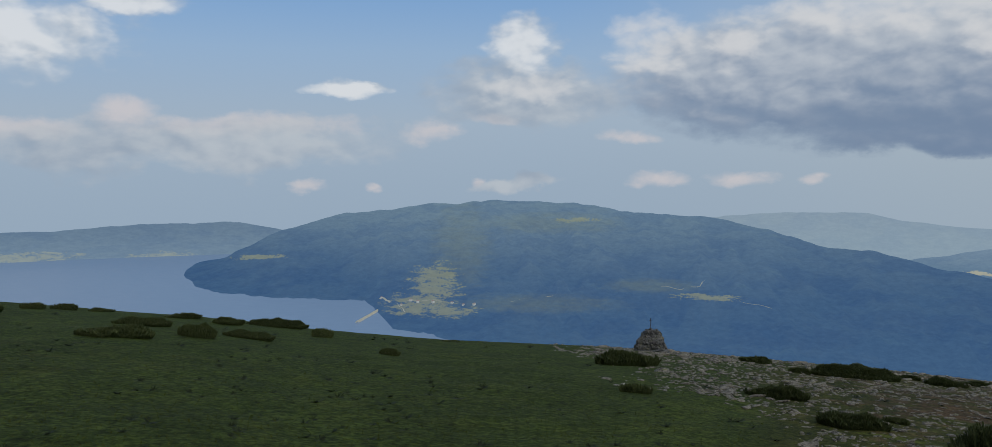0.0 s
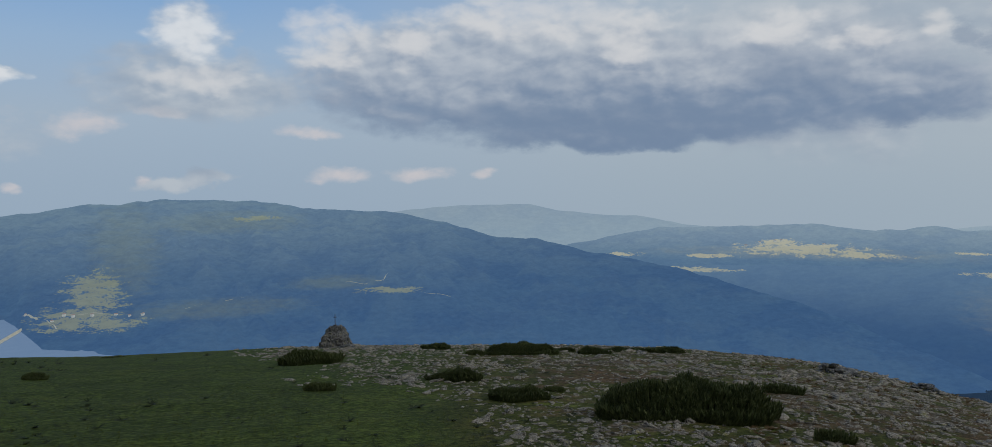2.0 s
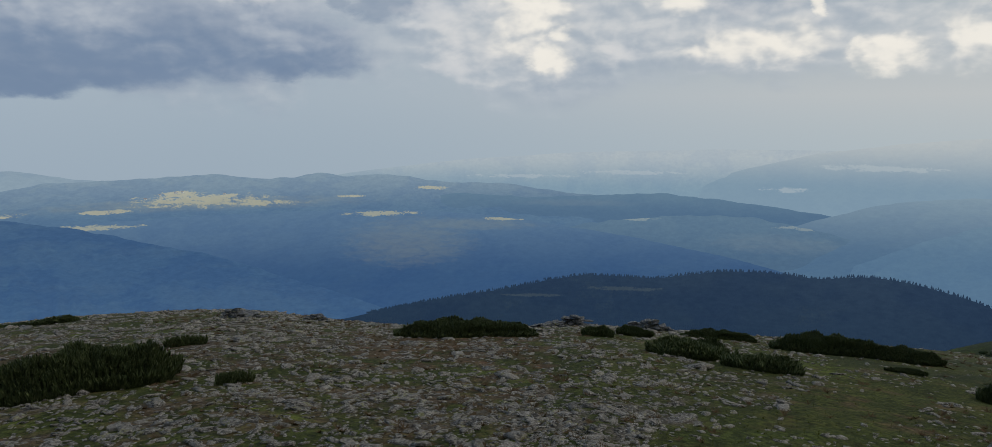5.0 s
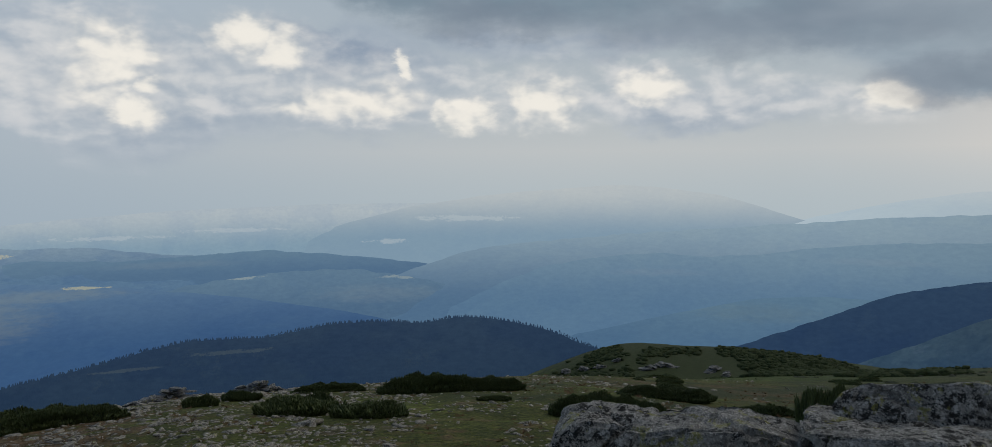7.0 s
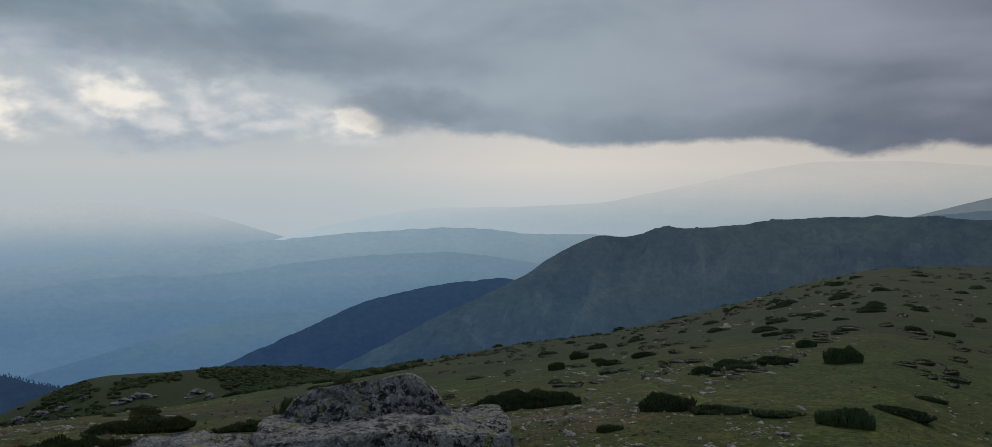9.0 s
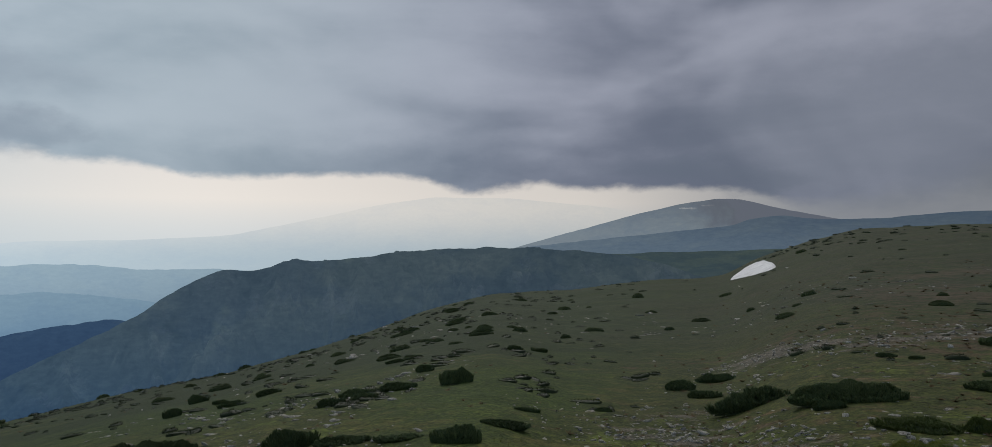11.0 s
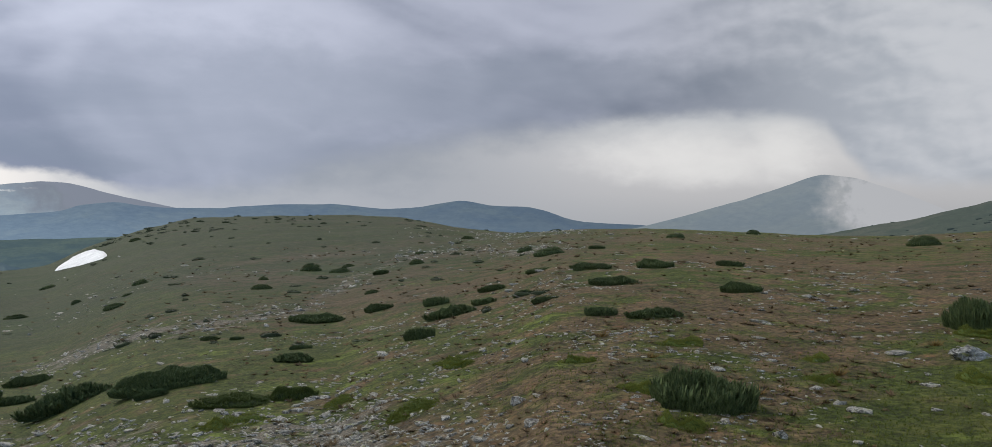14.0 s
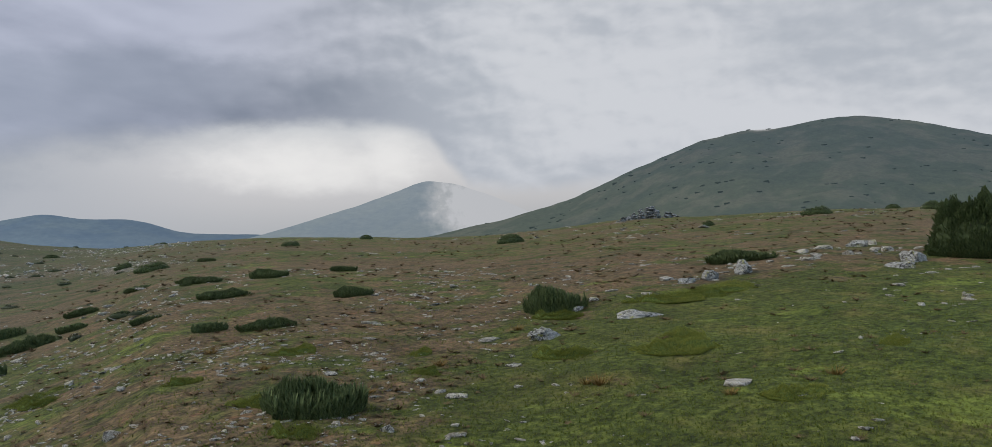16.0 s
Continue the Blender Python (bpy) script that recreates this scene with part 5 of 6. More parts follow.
def hewn(name, label, a, r, corners, seed, cell=0.045, rough=0.024, turn=0.0, mat=None, base=0.0):
    """A rock with broken flat faces: the hull of its corners (right, away, height), edges worn, skin pitted."""
    bm = bmesh.new()
    for c in corners:
        bm.verts.new(c)
    bmesh.ops.convex_hull(bm, input=bm.verts)
    bmesh.ops.dissolve_limit(bm, angle_limit=0.12, verts=bm.verts, edges=bm.edges)
    bmesh.ops.bevel(bm, geom=bm.edges[:], offset=0.03, segments=2, affect="EDGES", clamp_overlap=True)
    bmesh.ops.triangulate(bm, faces=bm.faces)
    for _ in range(9):
        long = [e for e in bm.edges if e.calc_length() > cell * 1.6 and max(e.verts[0].co.z, e.verts[1].co.z) > 0.2]
        if not long or len(bm.verts) > 26000:
            break
        bmesh.ops.subdivide_edges(bm, edges=long, cuts=1)
        bmesh.ops.triangulate(bm, faces=[f for f in bm.faces if len(f.verts) > 3])
    bm.normal_update()
    moves = []
    for v in bm.verts:
        q = v.co + Vector((seed * 3.1, 0, 0))
        f = noise.fractal(q * 1.7, 0.9, 2.0, 4) * 1.6 + noise.fractal(q * 9, 0.8, 2.0, 4) * 0.5
        ledge = noise.noise(Vector((q.x * 0.8, q.y * 0.8, q.z * 7.0)))
        gap = noise.voronoi(Vector((q.x, q.y, q.z * 2.2)) * 1.5)[0]
        crack = max(0.0, 1 - (gap[1] - gap[0]) / 0.07)
        moves.append(v.normal * (rough * (f + 0.9 * ledge) - 0.035 * crack))
    for v, m in zip(bm.verts, moves):
        v.co += m
    ob = part(name, bm, mat or CRAG)
    p = spot(a, r)
    ob.matrix_basis = Matrix.Translation((p.x, p.y, base)) @ pose(0, 0, 0, 0, 0, -a + turn)
    return tagged(ob, label, "rock")


# the great lichened slab beside the summit, and the boulder on it
hewn("rock_slab", "great grey granite slab with black and yellow lichen", 121.0, 5.5, [
    (-0.76, -0.40, 1.08), (-0.36, -0.50, 1.14), (0.10, -0.48, 1.16), (0.48, -0.50, 1.13), (0.80, -0.42, 1.09), (-0.82, 0.10, 1.09), (0.86, 0.10, 1.08), (-0.80, 0.62, 1.01), (0.84, 0.60, 1.01), (0.0, 0.55, 1.06),
    (-0.84, -0.62, 0.30), (0.2, -0.72, 0.34), (0.92, -0.56, 0.36), (-0.88, -0.75, -1.5), (1.0, -0.70, -1.5), (-0.88, 0.8, -1.5), (0.96, 0.8, -1.5)], 5, 0.034, 0.026)
hewn("rock_slab", "middle lichened granite block beside the slab", 107.6, 5.55, [
    (-0.48, -0.40, 1.00), (-0.20, -0.42, 1.06), (0.12, -0.44, 1.09), (0.36, -0.40, 1.05), (0.52, -0.36, 0.99), (-0.50, 0.20, 0.98), (-0.06, 0.25, 1.06), (0.16, 0.25, 1.06), (0.52, 0.20, 0.98),
    (-0.52, -0.58, 0.40), (0.56, -0.60, 0.45), (-0.54, -0.75, -1.5), (0.56, -0.75, -1.5), (-0.54, 0.6, -1.5), (0.56, 0.6, -1.5)], 8, 0.032, 0.026)
hewn("rock_slab", "lower lichened granite block at the slab's end", 99.3, 5.6, [
    (-0.24, -0.30, 0.95), (-0.10, -0.34, 1.05), (0.04, -0.34, 1.02), (0.42, -0.36, 1.00), (-0.22, 0.10, 0.95), (-0.06, 0.15, 1.05), (0.42, 0.2, 0.98),
    (-0.36, -0.44, 0.72), (-0.46, -0.5, 0.3), (0.46, -0.55, 0.5), (-0.60, -0.65, -1.5), (0.48, -0.7, -1.5), (-0.55, 0.5, -1.5), (0.48, 0.5, -1.5)], 9, 0.032, 0.024, turn=-4)
hewn("boulder", "wedge-shaped lichened granite boulder lying on a slab", 120.4, 5.95, [
    (-0.58, -0.34, 0.96), (0.52, -0.34, 0.96), (-0.56, 0.26, 0.96), (0.52, 0.30, 0.96), (-0.60, -0.32, 1.10), (0.54, -0.30, 1.09), (-0.54, -0.24, 1.19), (-0.40, -0.20, 1.26), (0.00, -0.18, 1.29), (0.08, -0.15, 1.322), (0.24, -0.14, 1.325), (0.36, -0.15, 1.28), (0.47, -0.2, 1.17), (-0.38, 0.18, 1.18), (0.26, 0.2, 1.26), (0.44, 0.16, 1.12)], 14, 0.028, 0.012)

BLOCKS = []
for me in STONES:
    me = me.copy()
    me.materials[0] = DARK_CRAG
    BLOCKS.append(me)


def stack(label, a, r, w, h, seed, group, turn=0.0):
    """An outcrop of flat weathered blocks lying in courses on one another."""
    g = np.random.default_rng(seed)
    root = tagged(new("rock_outcrop"), label, "rock", group=group)
    root.matrix_basis = Matrix.Translation(spot(a, r, 0.12 * h)) @ pose(0, 0, 0, 0, 0, -a + turn)
    courses = max(4, int(round(3 + 3 * min(h, 1.4))))
    for c in range(courses):
        f = c / courses
        span = w * (1 - 0.6 * f) * g.uniform(0.85, 1.1)
        slip = g.normal() * 0.06 * w
        n0 = max(2, int(round(6 * (1 - f))))
        for k in range(n0):
            ob = new("block", BLOCKS[int(g.integers(len(BLOCKS)))])
            ob.parent = root
            size = (span / n0 * g.uniform(1.15, 1.6), w * 0.75 * (1 - 0.5 * f), h / courses * g.uniform(2.2, 3.0))
            ob.matrix_basis = Matrix.Translation((slip + span * ((k + 0.5) / n0 - 0.5), g.normal() * 0.05 * w, h * (c + 0.35) / courses * g.uniform(0.85, 1.1))) @ Euler((g.normal() * 0.14, g.normal() * 0.16, g.normal() * 0.6)).to_matrix().to_4x4() @ Matrix.Diagonal((*size, 1))
    return root


summit = hewn("rock_outcrop", "conical granite outcrop with a small iron cross on top", 11.15, 52, [
    (-1.15, -0.3, 0.15), (-0.86, -0.5, 0.62), (-0.62, -0.45, 1.0), (-0.52, -0.3, 1.28), (-0.2, -0.35, 1.40), (0.30, -0.3, 1.40), (0.50, -0.3, 1.20), (0.62, -0.5, 0.80), (0.78, -0.5, 0.45), (1.15, -0.4, 0.15), (0.2, -0.8, 0.5),
    (-0.4, 0.4, 1.30), (0.3, 0.4, 1.34), (-0.8, 0.6, 0.6), (0.7, 0.6, 0.6), (-1.2, -0.7, -0.8), (1.3, -0.7, -0.8), (-1.1, 0.8, -0.8), (1.2, 0.8, -0.8)], 21, 0.09, 0.10, mat=DARK_CRAG, base=float(ground_z(10.9, 52)))
for k, (a, r, w, h) in enumerate([(45.8, 40, 1.5, 0.5), (46.6, 40.5, 1.5, 0.35), (51.4, 42.5, 1.35, 0.45), (69.9, 43.5, 2.2, 0.66), (68.4, 43, 1.8, 0.35), (75.6, 42.7, 1.5, 0.70), (74.5, 43, 1.4, 0.42), (76.6, 43, 1.0, 0.35), (11.9, 50, 1.2, 0.3)]):
    stack("layered grey granite outcrop on the brow of the summit", a, r, w, h, 31 + k, "outcrops on the brow", 8 * math.sin(k * 3))
for k in range(9):
    stack("pile of broken grey rocks on the skyline", 237.3 + 0.40 * k + 0.2 * math.sin(k * 2), 118 + 2 * (k % 3), 2.0 + 0.6 * math.sin(k * 1.9), 0.6 + 1.5 * math.exp(-((k - 4.5) / 2.4) ** 2), 51 + k, "skyline rock pile", 40 * k)
for k, (a, r, w, h, label) in enumerate([(231.4, 15.9, 0.78, 0.46, "pale wedge-shaped granite rock in the grass"), (238.0, 17.5, 1.2, 0.32, "long flat granite slab lying in the grass"), (241.4, 22.9, 0.7, 0.36, "small lichened rock among low juniper"), (243.0, 23.4, 0.8, 0.55, "pointed lichened rock among low juniper"), (245.2, 24.3, 0.85, 0.70, "pointed lichened rock among low juniper"), (255.6, 27.0, 0.95, 0.62, "pale rock beside a tall dwarf pine"), (254.9, 24.9, 1.0, 0.45, "pale rock beside a tall dwarf pine"), (252.3, 32.7, 0.9, 0.5, "pale rock in a row along the grass edge")]):
    rock("rock", label, a, r, 0.92 * w, w * 0.6, 0.7 * h, 71 + k, 25 * k, sink=0.1, rough=0.16, mat=CRAG, level=5, group="rocks in the grass")

cross = tagged(new("memorial_cross"), "small dark iron cross standing on a rock", "cross")
top = max((summit.matrix_basis @ v.co).z for v in summit.data.vertices)
cross.matrix_basis = Matrix.Translation(Vector((*spot(11.1, 52).xy, top - 0.08))) @ pose(0, 0, 0, 0, 0, -11)
for nm, sx, sy, sz, z in (("post", 0.045, 0.045, 0.75, 0.37), ("crossbar", 0.20, 0.035, 0.035, 0.56), ("foot_plate", 0.2, 0.2, 0.05, 0.03)):
    bm = bmesh.new()
    bmesh.ops.create_cube(bm, size=1)
    bmesh.ops.scale(bm, vec=(sx, sy, sz), verts=bm.verts)
    bmesh.ops.translate(bm, vec=(0, 0, z), verts=bm.verts)
    bmesh.ops.bevel(bm, geom=bm.edges[:], offset=0.008, segments=1, affect="EDGES")
    part(nm, bm, IRON, cross)


# -- dwarf pines: upright shoots crowded over a low dome --
def cushion(seed, u, t, x, y, h, ragged):
    """Height of a flat-topped cushion with steep sides, at share u of its rim."""
    low = 0.22 * np.sin(t * 2 + seed * 1.7) * u ** 2
    return h * (1 - np.clip(u, 0, 1) ** 5) ** 0.5 * (1 + ragged * fractal(x / 0.42 + seed, y / 0.42, 3, seed) - 0.5 * ragged + low * ragged * 2)


def rim_of(seed, t):
    return 1 + 0.12 * np.sin(t * 2 + seed) + 0.09 * np.sin(t * 3 + seed * 2.3) + 0.06 * np.sin(t * 5 + seed) + 0.04 * np.sin(t * 9 + seed * 3)


def shoots(seed, w, d, h, count, blades, length, lean=0.35, ragged=0.2):
    """Corners and triangles of upright needle shoots over a cushion w x d x h, and of the dark dome within."""
    g = np.random.default_rng(seed)
    u = np.sqrt(g.uniform(0, 1, count))
    u = np.where(g.uniform(0, 1, count) < 0.35, 0.86 + 0.14 * u, u)
    t = g.uniform(0, 2 * np.pi, count)
    edge = rim_of(seed, t)
    x, y = u * np.cos(t) * edge * w / 2, u * np.sin(t) * edge * d / 2
    top = cushion(seed, u, t, x, y, h, ragged)
    z = np.where(u > 0.84, h * 0.8 * g.uniform(0, 1, count) * np.clip((1.02 - u) / 0.16, 0.12, 1), top * g.uniform(0.80, 1.06, count))
    size = length * g.uniform(0.55, 1.15, count) * (1 + 0.7 * (g.uniform(0, 1, count) > 0.85))
    z = np.maximum(z - size, 0.0)
    ax = np.stack([np.cos(t) * u ** 2 * lean, np.sin(t) * u ** 2 * lean, np.ones(count)], -1) + g.normal(size=(count, 3)) * 0.13
    ax /= np.linalg.norm(ax, axis=1)[:, None]
    side = np.cross(ax, (0.3, 0.9, 0.1))
    side /= np.linalg.norm(side, axis=1)[:, None]
    oth = np.cross(ax, side)
    base = np.stack([x, y, z], -1)
    vs = []
    for b in range(blades):
        q = 2.4 * b + g.uniform(0, 1.2, count)
        out = side * np.cos(q)[:, None] + oth * np.sin(q)[:, None]
        root = base + ax * (size * 0.72 * b / blades)[:, None]
        tip = root + (ax * 0.42 + out * 0.20) * size[:, None]
        wide = np.cross(ax, out) * (size * 0.085)[:, None]
        vs.append(np.stack([root - wide, root + wide, tip], 1))
    vs = np.stack(vs, 1).reshape(-1, 3)
    fs = np.arange(len(vs)).reshape(-1, 3)
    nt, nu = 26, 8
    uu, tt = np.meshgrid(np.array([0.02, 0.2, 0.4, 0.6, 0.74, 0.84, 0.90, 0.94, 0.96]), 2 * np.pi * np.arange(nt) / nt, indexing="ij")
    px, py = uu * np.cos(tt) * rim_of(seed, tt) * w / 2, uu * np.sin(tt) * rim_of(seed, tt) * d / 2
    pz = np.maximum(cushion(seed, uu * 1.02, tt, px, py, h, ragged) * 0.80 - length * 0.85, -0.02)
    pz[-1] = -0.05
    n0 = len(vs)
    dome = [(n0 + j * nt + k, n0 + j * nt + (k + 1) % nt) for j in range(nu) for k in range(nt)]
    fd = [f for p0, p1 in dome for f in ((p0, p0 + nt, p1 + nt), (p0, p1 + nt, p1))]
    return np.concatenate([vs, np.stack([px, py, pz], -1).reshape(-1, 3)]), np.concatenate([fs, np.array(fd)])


def twigs(seed, w, d, h):
    """A few bent stems spreading from the root."""
    g = np.random.default_rng(seed)
    bm = bmesh.new()
    for k in range(6):
        t = k * 1.05 + g.uniform(0, 0.6)
        rad = 0.035
        ring = None
        for j in range(4):
            f = (j + 1) / 4
            p = Vector((math.cos(t) * w * 0.38 * f, math.sin(t) * d * 0.38 * f, h * (0.08 + 0.5 * f * f)))
            now = [bm.verts.new(p + Vector((math.cos(q), math.sin(q), 0.3)) * rad * (1 - 0.8 * f)) for q in (0, 2.1, 4.2)]
            if ring:
                for i in range(3):
                    bm.faces.new((ring[i], ring[(i + 1) % 3], now[(i + 1) % 3], now[i]))
            ring = now
    return bm


def make_shrub(name, label, category, seed, w, d, h, count, blades, length, mat, lean=0.35, ragged=0.2, stems=True):
    root = tagged(new(name), label, category)
    v, f = shoots(seed, w, d, h, count, blades, length, lean, ragged)
    me = bulk_mesh("crown", v, f, mat)
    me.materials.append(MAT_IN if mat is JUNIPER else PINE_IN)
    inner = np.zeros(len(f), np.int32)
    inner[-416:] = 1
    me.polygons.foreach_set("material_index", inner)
    crown = new("crown", me)
    crown.parent = root
    if stems:
        part("stem", twigs(seed, w, d, h), BARK, root, "bent grey-brown stems")
    return root


PINE_LABEL = "dark green dwarf mountain pine shrub on the turf"
PROTO = {}
for k in range(2):
    PROTO["L", k] = (make_shrub("dwarf_pine", "wide dark green dwarf mountain pine thicket on stony turf", "shrub", 201 + k, 3.6, 2.0, 0.7, 5600, 14, 0.18, PINE, 0.25, 0.15), 3.6, 0.7)
for k in range(3):
    PROTO["M", k] = (make_shrub("dwarf_pine", PINE_LABEL, "shrub", 211 + k, 1.8, 1.0, 0.42, 1900, 14, 0.17, PINE, 0.25, 0.24), 1.8, 0.42)
for k in range(3):
    PROTO["S", k] = (make_shrub("dwarf_pine", "small dark green dwarf mountain pine on the turf", "shrub", 221 + k, 0.9, 0.55, 0.3, 700, 13, 0.13, PINE, 0.25, 0.24), 0.9, 0.3)
for k in range(3):
    PROTO["F", k] = (make_shrub("dwarf_pine", "dark dwarf mountain pine clump on the grassy slope", "shrub", 231 + k, 2.4, 1.3, 0.6, 1300, 7, 0.13, PINE, stems=False), 2.4, 0.6)
for k in range(2):
    PROTO["P", k] = (make_shrub("dwarf_pine", "paler olive green dwarf pine beside bare stones", "shrub", 235 + k, 1.5, 0.8, 0.32, 2200, 10, 0.095, PALE_PINE), 1.5, 0.32)
tall_pine = make_shrub("dwarf_pine", "tall dark green mountain pine bush with upright shoots", "shrub", 241, 3.2, 2.0, 1.75, 9000, 12, 0.17, PINE, 0.5, 0.22)
used = set()


def lean_of(a, r, reach):
    """The turn that lays a thing on the slope at heading a and distance r."""
    reach = max(reach, 1.2)
    t = math.degrees(reach / r)
    u = spot(a + t, r) - spot(a - t, r)
    v = spot(a, r + reach) - spot(a, r - reach)
    up = u.cross(v)
    up = -up if up.z < 0 else up
    return Quaternion().slerp(Vector((0, 0, 1)).rotation_difference(up), 0.6).to_matrix().to_4x4()


def pine(a, r, w, h, group, size=None, k=0):
    """A dwarf pine whose near rim stands r metres off."""
    key = (size or ("L" if w > 2.5 else "M" if w > 1.1 else "S"))
    key = (key, k % (2 if key in "LP" else 3))
    root, w0, h0 = PROTO[key]
    m = Matrix.Translation(spot(a, r + 0.27 * w, 0.03)) @ lean_of(a, r + 0.27 * w, 0.5 * w) @ pose(0, 0, 0, 0, 0, -a + (k * 77) % 30 - 15 + 180 * (k % 2))
    if key in used:
        ob = copy_thing(root, m)
    else:
        ob = root
        used.add(key)
        ob.matrix_basis = m
    ob.scale = (w / w0, w / w0, h / h0)
    ob["group"] = group
    return ob


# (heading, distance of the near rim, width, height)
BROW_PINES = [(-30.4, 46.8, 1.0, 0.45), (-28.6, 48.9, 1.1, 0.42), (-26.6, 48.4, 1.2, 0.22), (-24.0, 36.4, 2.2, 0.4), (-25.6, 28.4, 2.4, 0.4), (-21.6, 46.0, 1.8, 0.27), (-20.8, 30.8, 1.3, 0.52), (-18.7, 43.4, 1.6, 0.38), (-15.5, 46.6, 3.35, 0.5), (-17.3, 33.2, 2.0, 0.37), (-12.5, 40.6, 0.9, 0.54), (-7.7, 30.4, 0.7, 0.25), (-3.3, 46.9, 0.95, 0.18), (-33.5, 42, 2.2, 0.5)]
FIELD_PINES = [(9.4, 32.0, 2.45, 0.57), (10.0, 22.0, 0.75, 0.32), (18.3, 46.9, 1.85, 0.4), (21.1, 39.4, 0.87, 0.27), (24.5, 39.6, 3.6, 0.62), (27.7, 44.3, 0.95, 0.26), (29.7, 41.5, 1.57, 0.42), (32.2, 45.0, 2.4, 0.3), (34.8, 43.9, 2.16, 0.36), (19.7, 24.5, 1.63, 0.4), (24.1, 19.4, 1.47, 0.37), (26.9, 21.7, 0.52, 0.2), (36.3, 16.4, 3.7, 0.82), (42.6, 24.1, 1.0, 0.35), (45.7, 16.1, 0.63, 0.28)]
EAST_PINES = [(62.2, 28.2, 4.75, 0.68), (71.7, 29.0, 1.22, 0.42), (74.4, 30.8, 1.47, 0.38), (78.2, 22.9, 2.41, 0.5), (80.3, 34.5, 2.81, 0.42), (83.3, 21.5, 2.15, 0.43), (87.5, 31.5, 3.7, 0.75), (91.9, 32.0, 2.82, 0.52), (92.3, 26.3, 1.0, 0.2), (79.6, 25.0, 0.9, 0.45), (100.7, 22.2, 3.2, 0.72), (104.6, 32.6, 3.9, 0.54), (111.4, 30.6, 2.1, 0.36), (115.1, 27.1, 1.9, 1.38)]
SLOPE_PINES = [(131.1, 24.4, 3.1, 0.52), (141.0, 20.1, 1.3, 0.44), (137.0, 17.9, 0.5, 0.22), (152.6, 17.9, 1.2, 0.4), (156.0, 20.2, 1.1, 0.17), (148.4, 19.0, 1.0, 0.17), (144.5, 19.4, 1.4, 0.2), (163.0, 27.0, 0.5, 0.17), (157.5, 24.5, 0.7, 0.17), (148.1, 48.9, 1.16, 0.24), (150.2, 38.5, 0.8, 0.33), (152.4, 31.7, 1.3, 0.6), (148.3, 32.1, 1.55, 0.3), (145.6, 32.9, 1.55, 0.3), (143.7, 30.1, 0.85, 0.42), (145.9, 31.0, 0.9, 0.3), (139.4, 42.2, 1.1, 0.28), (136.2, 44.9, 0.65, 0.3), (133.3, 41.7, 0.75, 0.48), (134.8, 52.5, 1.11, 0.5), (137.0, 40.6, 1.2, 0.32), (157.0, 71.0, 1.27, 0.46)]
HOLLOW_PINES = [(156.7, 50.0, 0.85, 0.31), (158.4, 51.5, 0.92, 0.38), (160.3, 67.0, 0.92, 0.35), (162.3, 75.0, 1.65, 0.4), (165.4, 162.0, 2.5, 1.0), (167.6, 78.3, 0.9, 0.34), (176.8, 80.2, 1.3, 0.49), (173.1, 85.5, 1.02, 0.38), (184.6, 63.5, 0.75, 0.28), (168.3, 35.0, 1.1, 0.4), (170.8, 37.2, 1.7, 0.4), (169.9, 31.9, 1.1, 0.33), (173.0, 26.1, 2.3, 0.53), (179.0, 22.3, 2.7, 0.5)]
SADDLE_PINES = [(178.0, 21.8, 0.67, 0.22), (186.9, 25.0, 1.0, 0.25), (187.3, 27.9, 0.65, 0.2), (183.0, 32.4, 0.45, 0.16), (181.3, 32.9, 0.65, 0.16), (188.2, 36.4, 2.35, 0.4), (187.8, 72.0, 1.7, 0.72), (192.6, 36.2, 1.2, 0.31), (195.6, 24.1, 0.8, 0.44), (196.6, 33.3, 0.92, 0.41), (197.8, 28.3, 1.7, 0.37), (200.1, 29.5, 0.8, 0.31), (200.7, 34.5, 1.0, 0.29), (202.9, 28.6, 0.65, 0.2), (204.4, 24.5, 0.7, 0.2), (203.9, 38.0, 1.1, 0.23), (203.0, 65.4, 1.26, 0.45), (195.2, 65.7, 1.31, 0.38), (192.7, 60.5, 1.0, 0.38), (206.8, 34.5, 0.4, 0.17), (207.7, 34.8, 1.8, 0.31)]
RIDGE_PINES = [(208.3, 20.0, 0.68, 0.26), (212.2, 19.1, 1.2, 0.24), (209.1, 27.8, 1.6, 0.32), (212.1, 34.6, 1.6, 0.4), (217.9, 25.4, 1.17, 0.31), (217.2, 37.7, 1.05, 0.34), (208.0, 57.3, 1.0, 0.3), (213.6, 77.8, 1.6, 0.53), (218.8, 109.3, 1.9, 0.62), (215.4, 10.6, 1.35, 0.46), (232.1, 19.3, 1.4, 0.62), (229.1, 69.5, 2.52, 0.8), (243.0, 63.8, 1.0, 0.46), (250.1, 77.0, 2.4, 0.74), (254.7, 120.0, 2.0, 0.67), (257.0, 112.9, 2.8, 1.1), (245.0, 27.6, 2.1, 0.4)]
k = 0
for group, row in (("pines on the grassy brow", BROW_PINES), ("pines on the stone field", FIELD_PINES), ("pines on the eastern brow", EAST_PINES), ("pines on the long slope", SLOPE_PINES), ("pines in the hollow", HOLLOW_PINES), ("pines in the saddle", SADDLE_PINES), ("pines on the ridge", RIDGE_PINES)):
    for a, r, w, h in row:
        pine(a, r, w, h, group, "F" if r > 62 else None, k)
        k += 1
for a, r, w, h in [(183.2, 18.2, 1.7, 0.25), (187.0, 18.4, 0.95, 0.33)]:
    pine(a, r, w, h, "pale pines beside the stones", "P", k)
    k += 1
tall_pine.matrix_basis = Matrix.Translation(spot(259.6, 28.8, 0.05)) @ pose(0, 0, 0, 0, 0, -259)

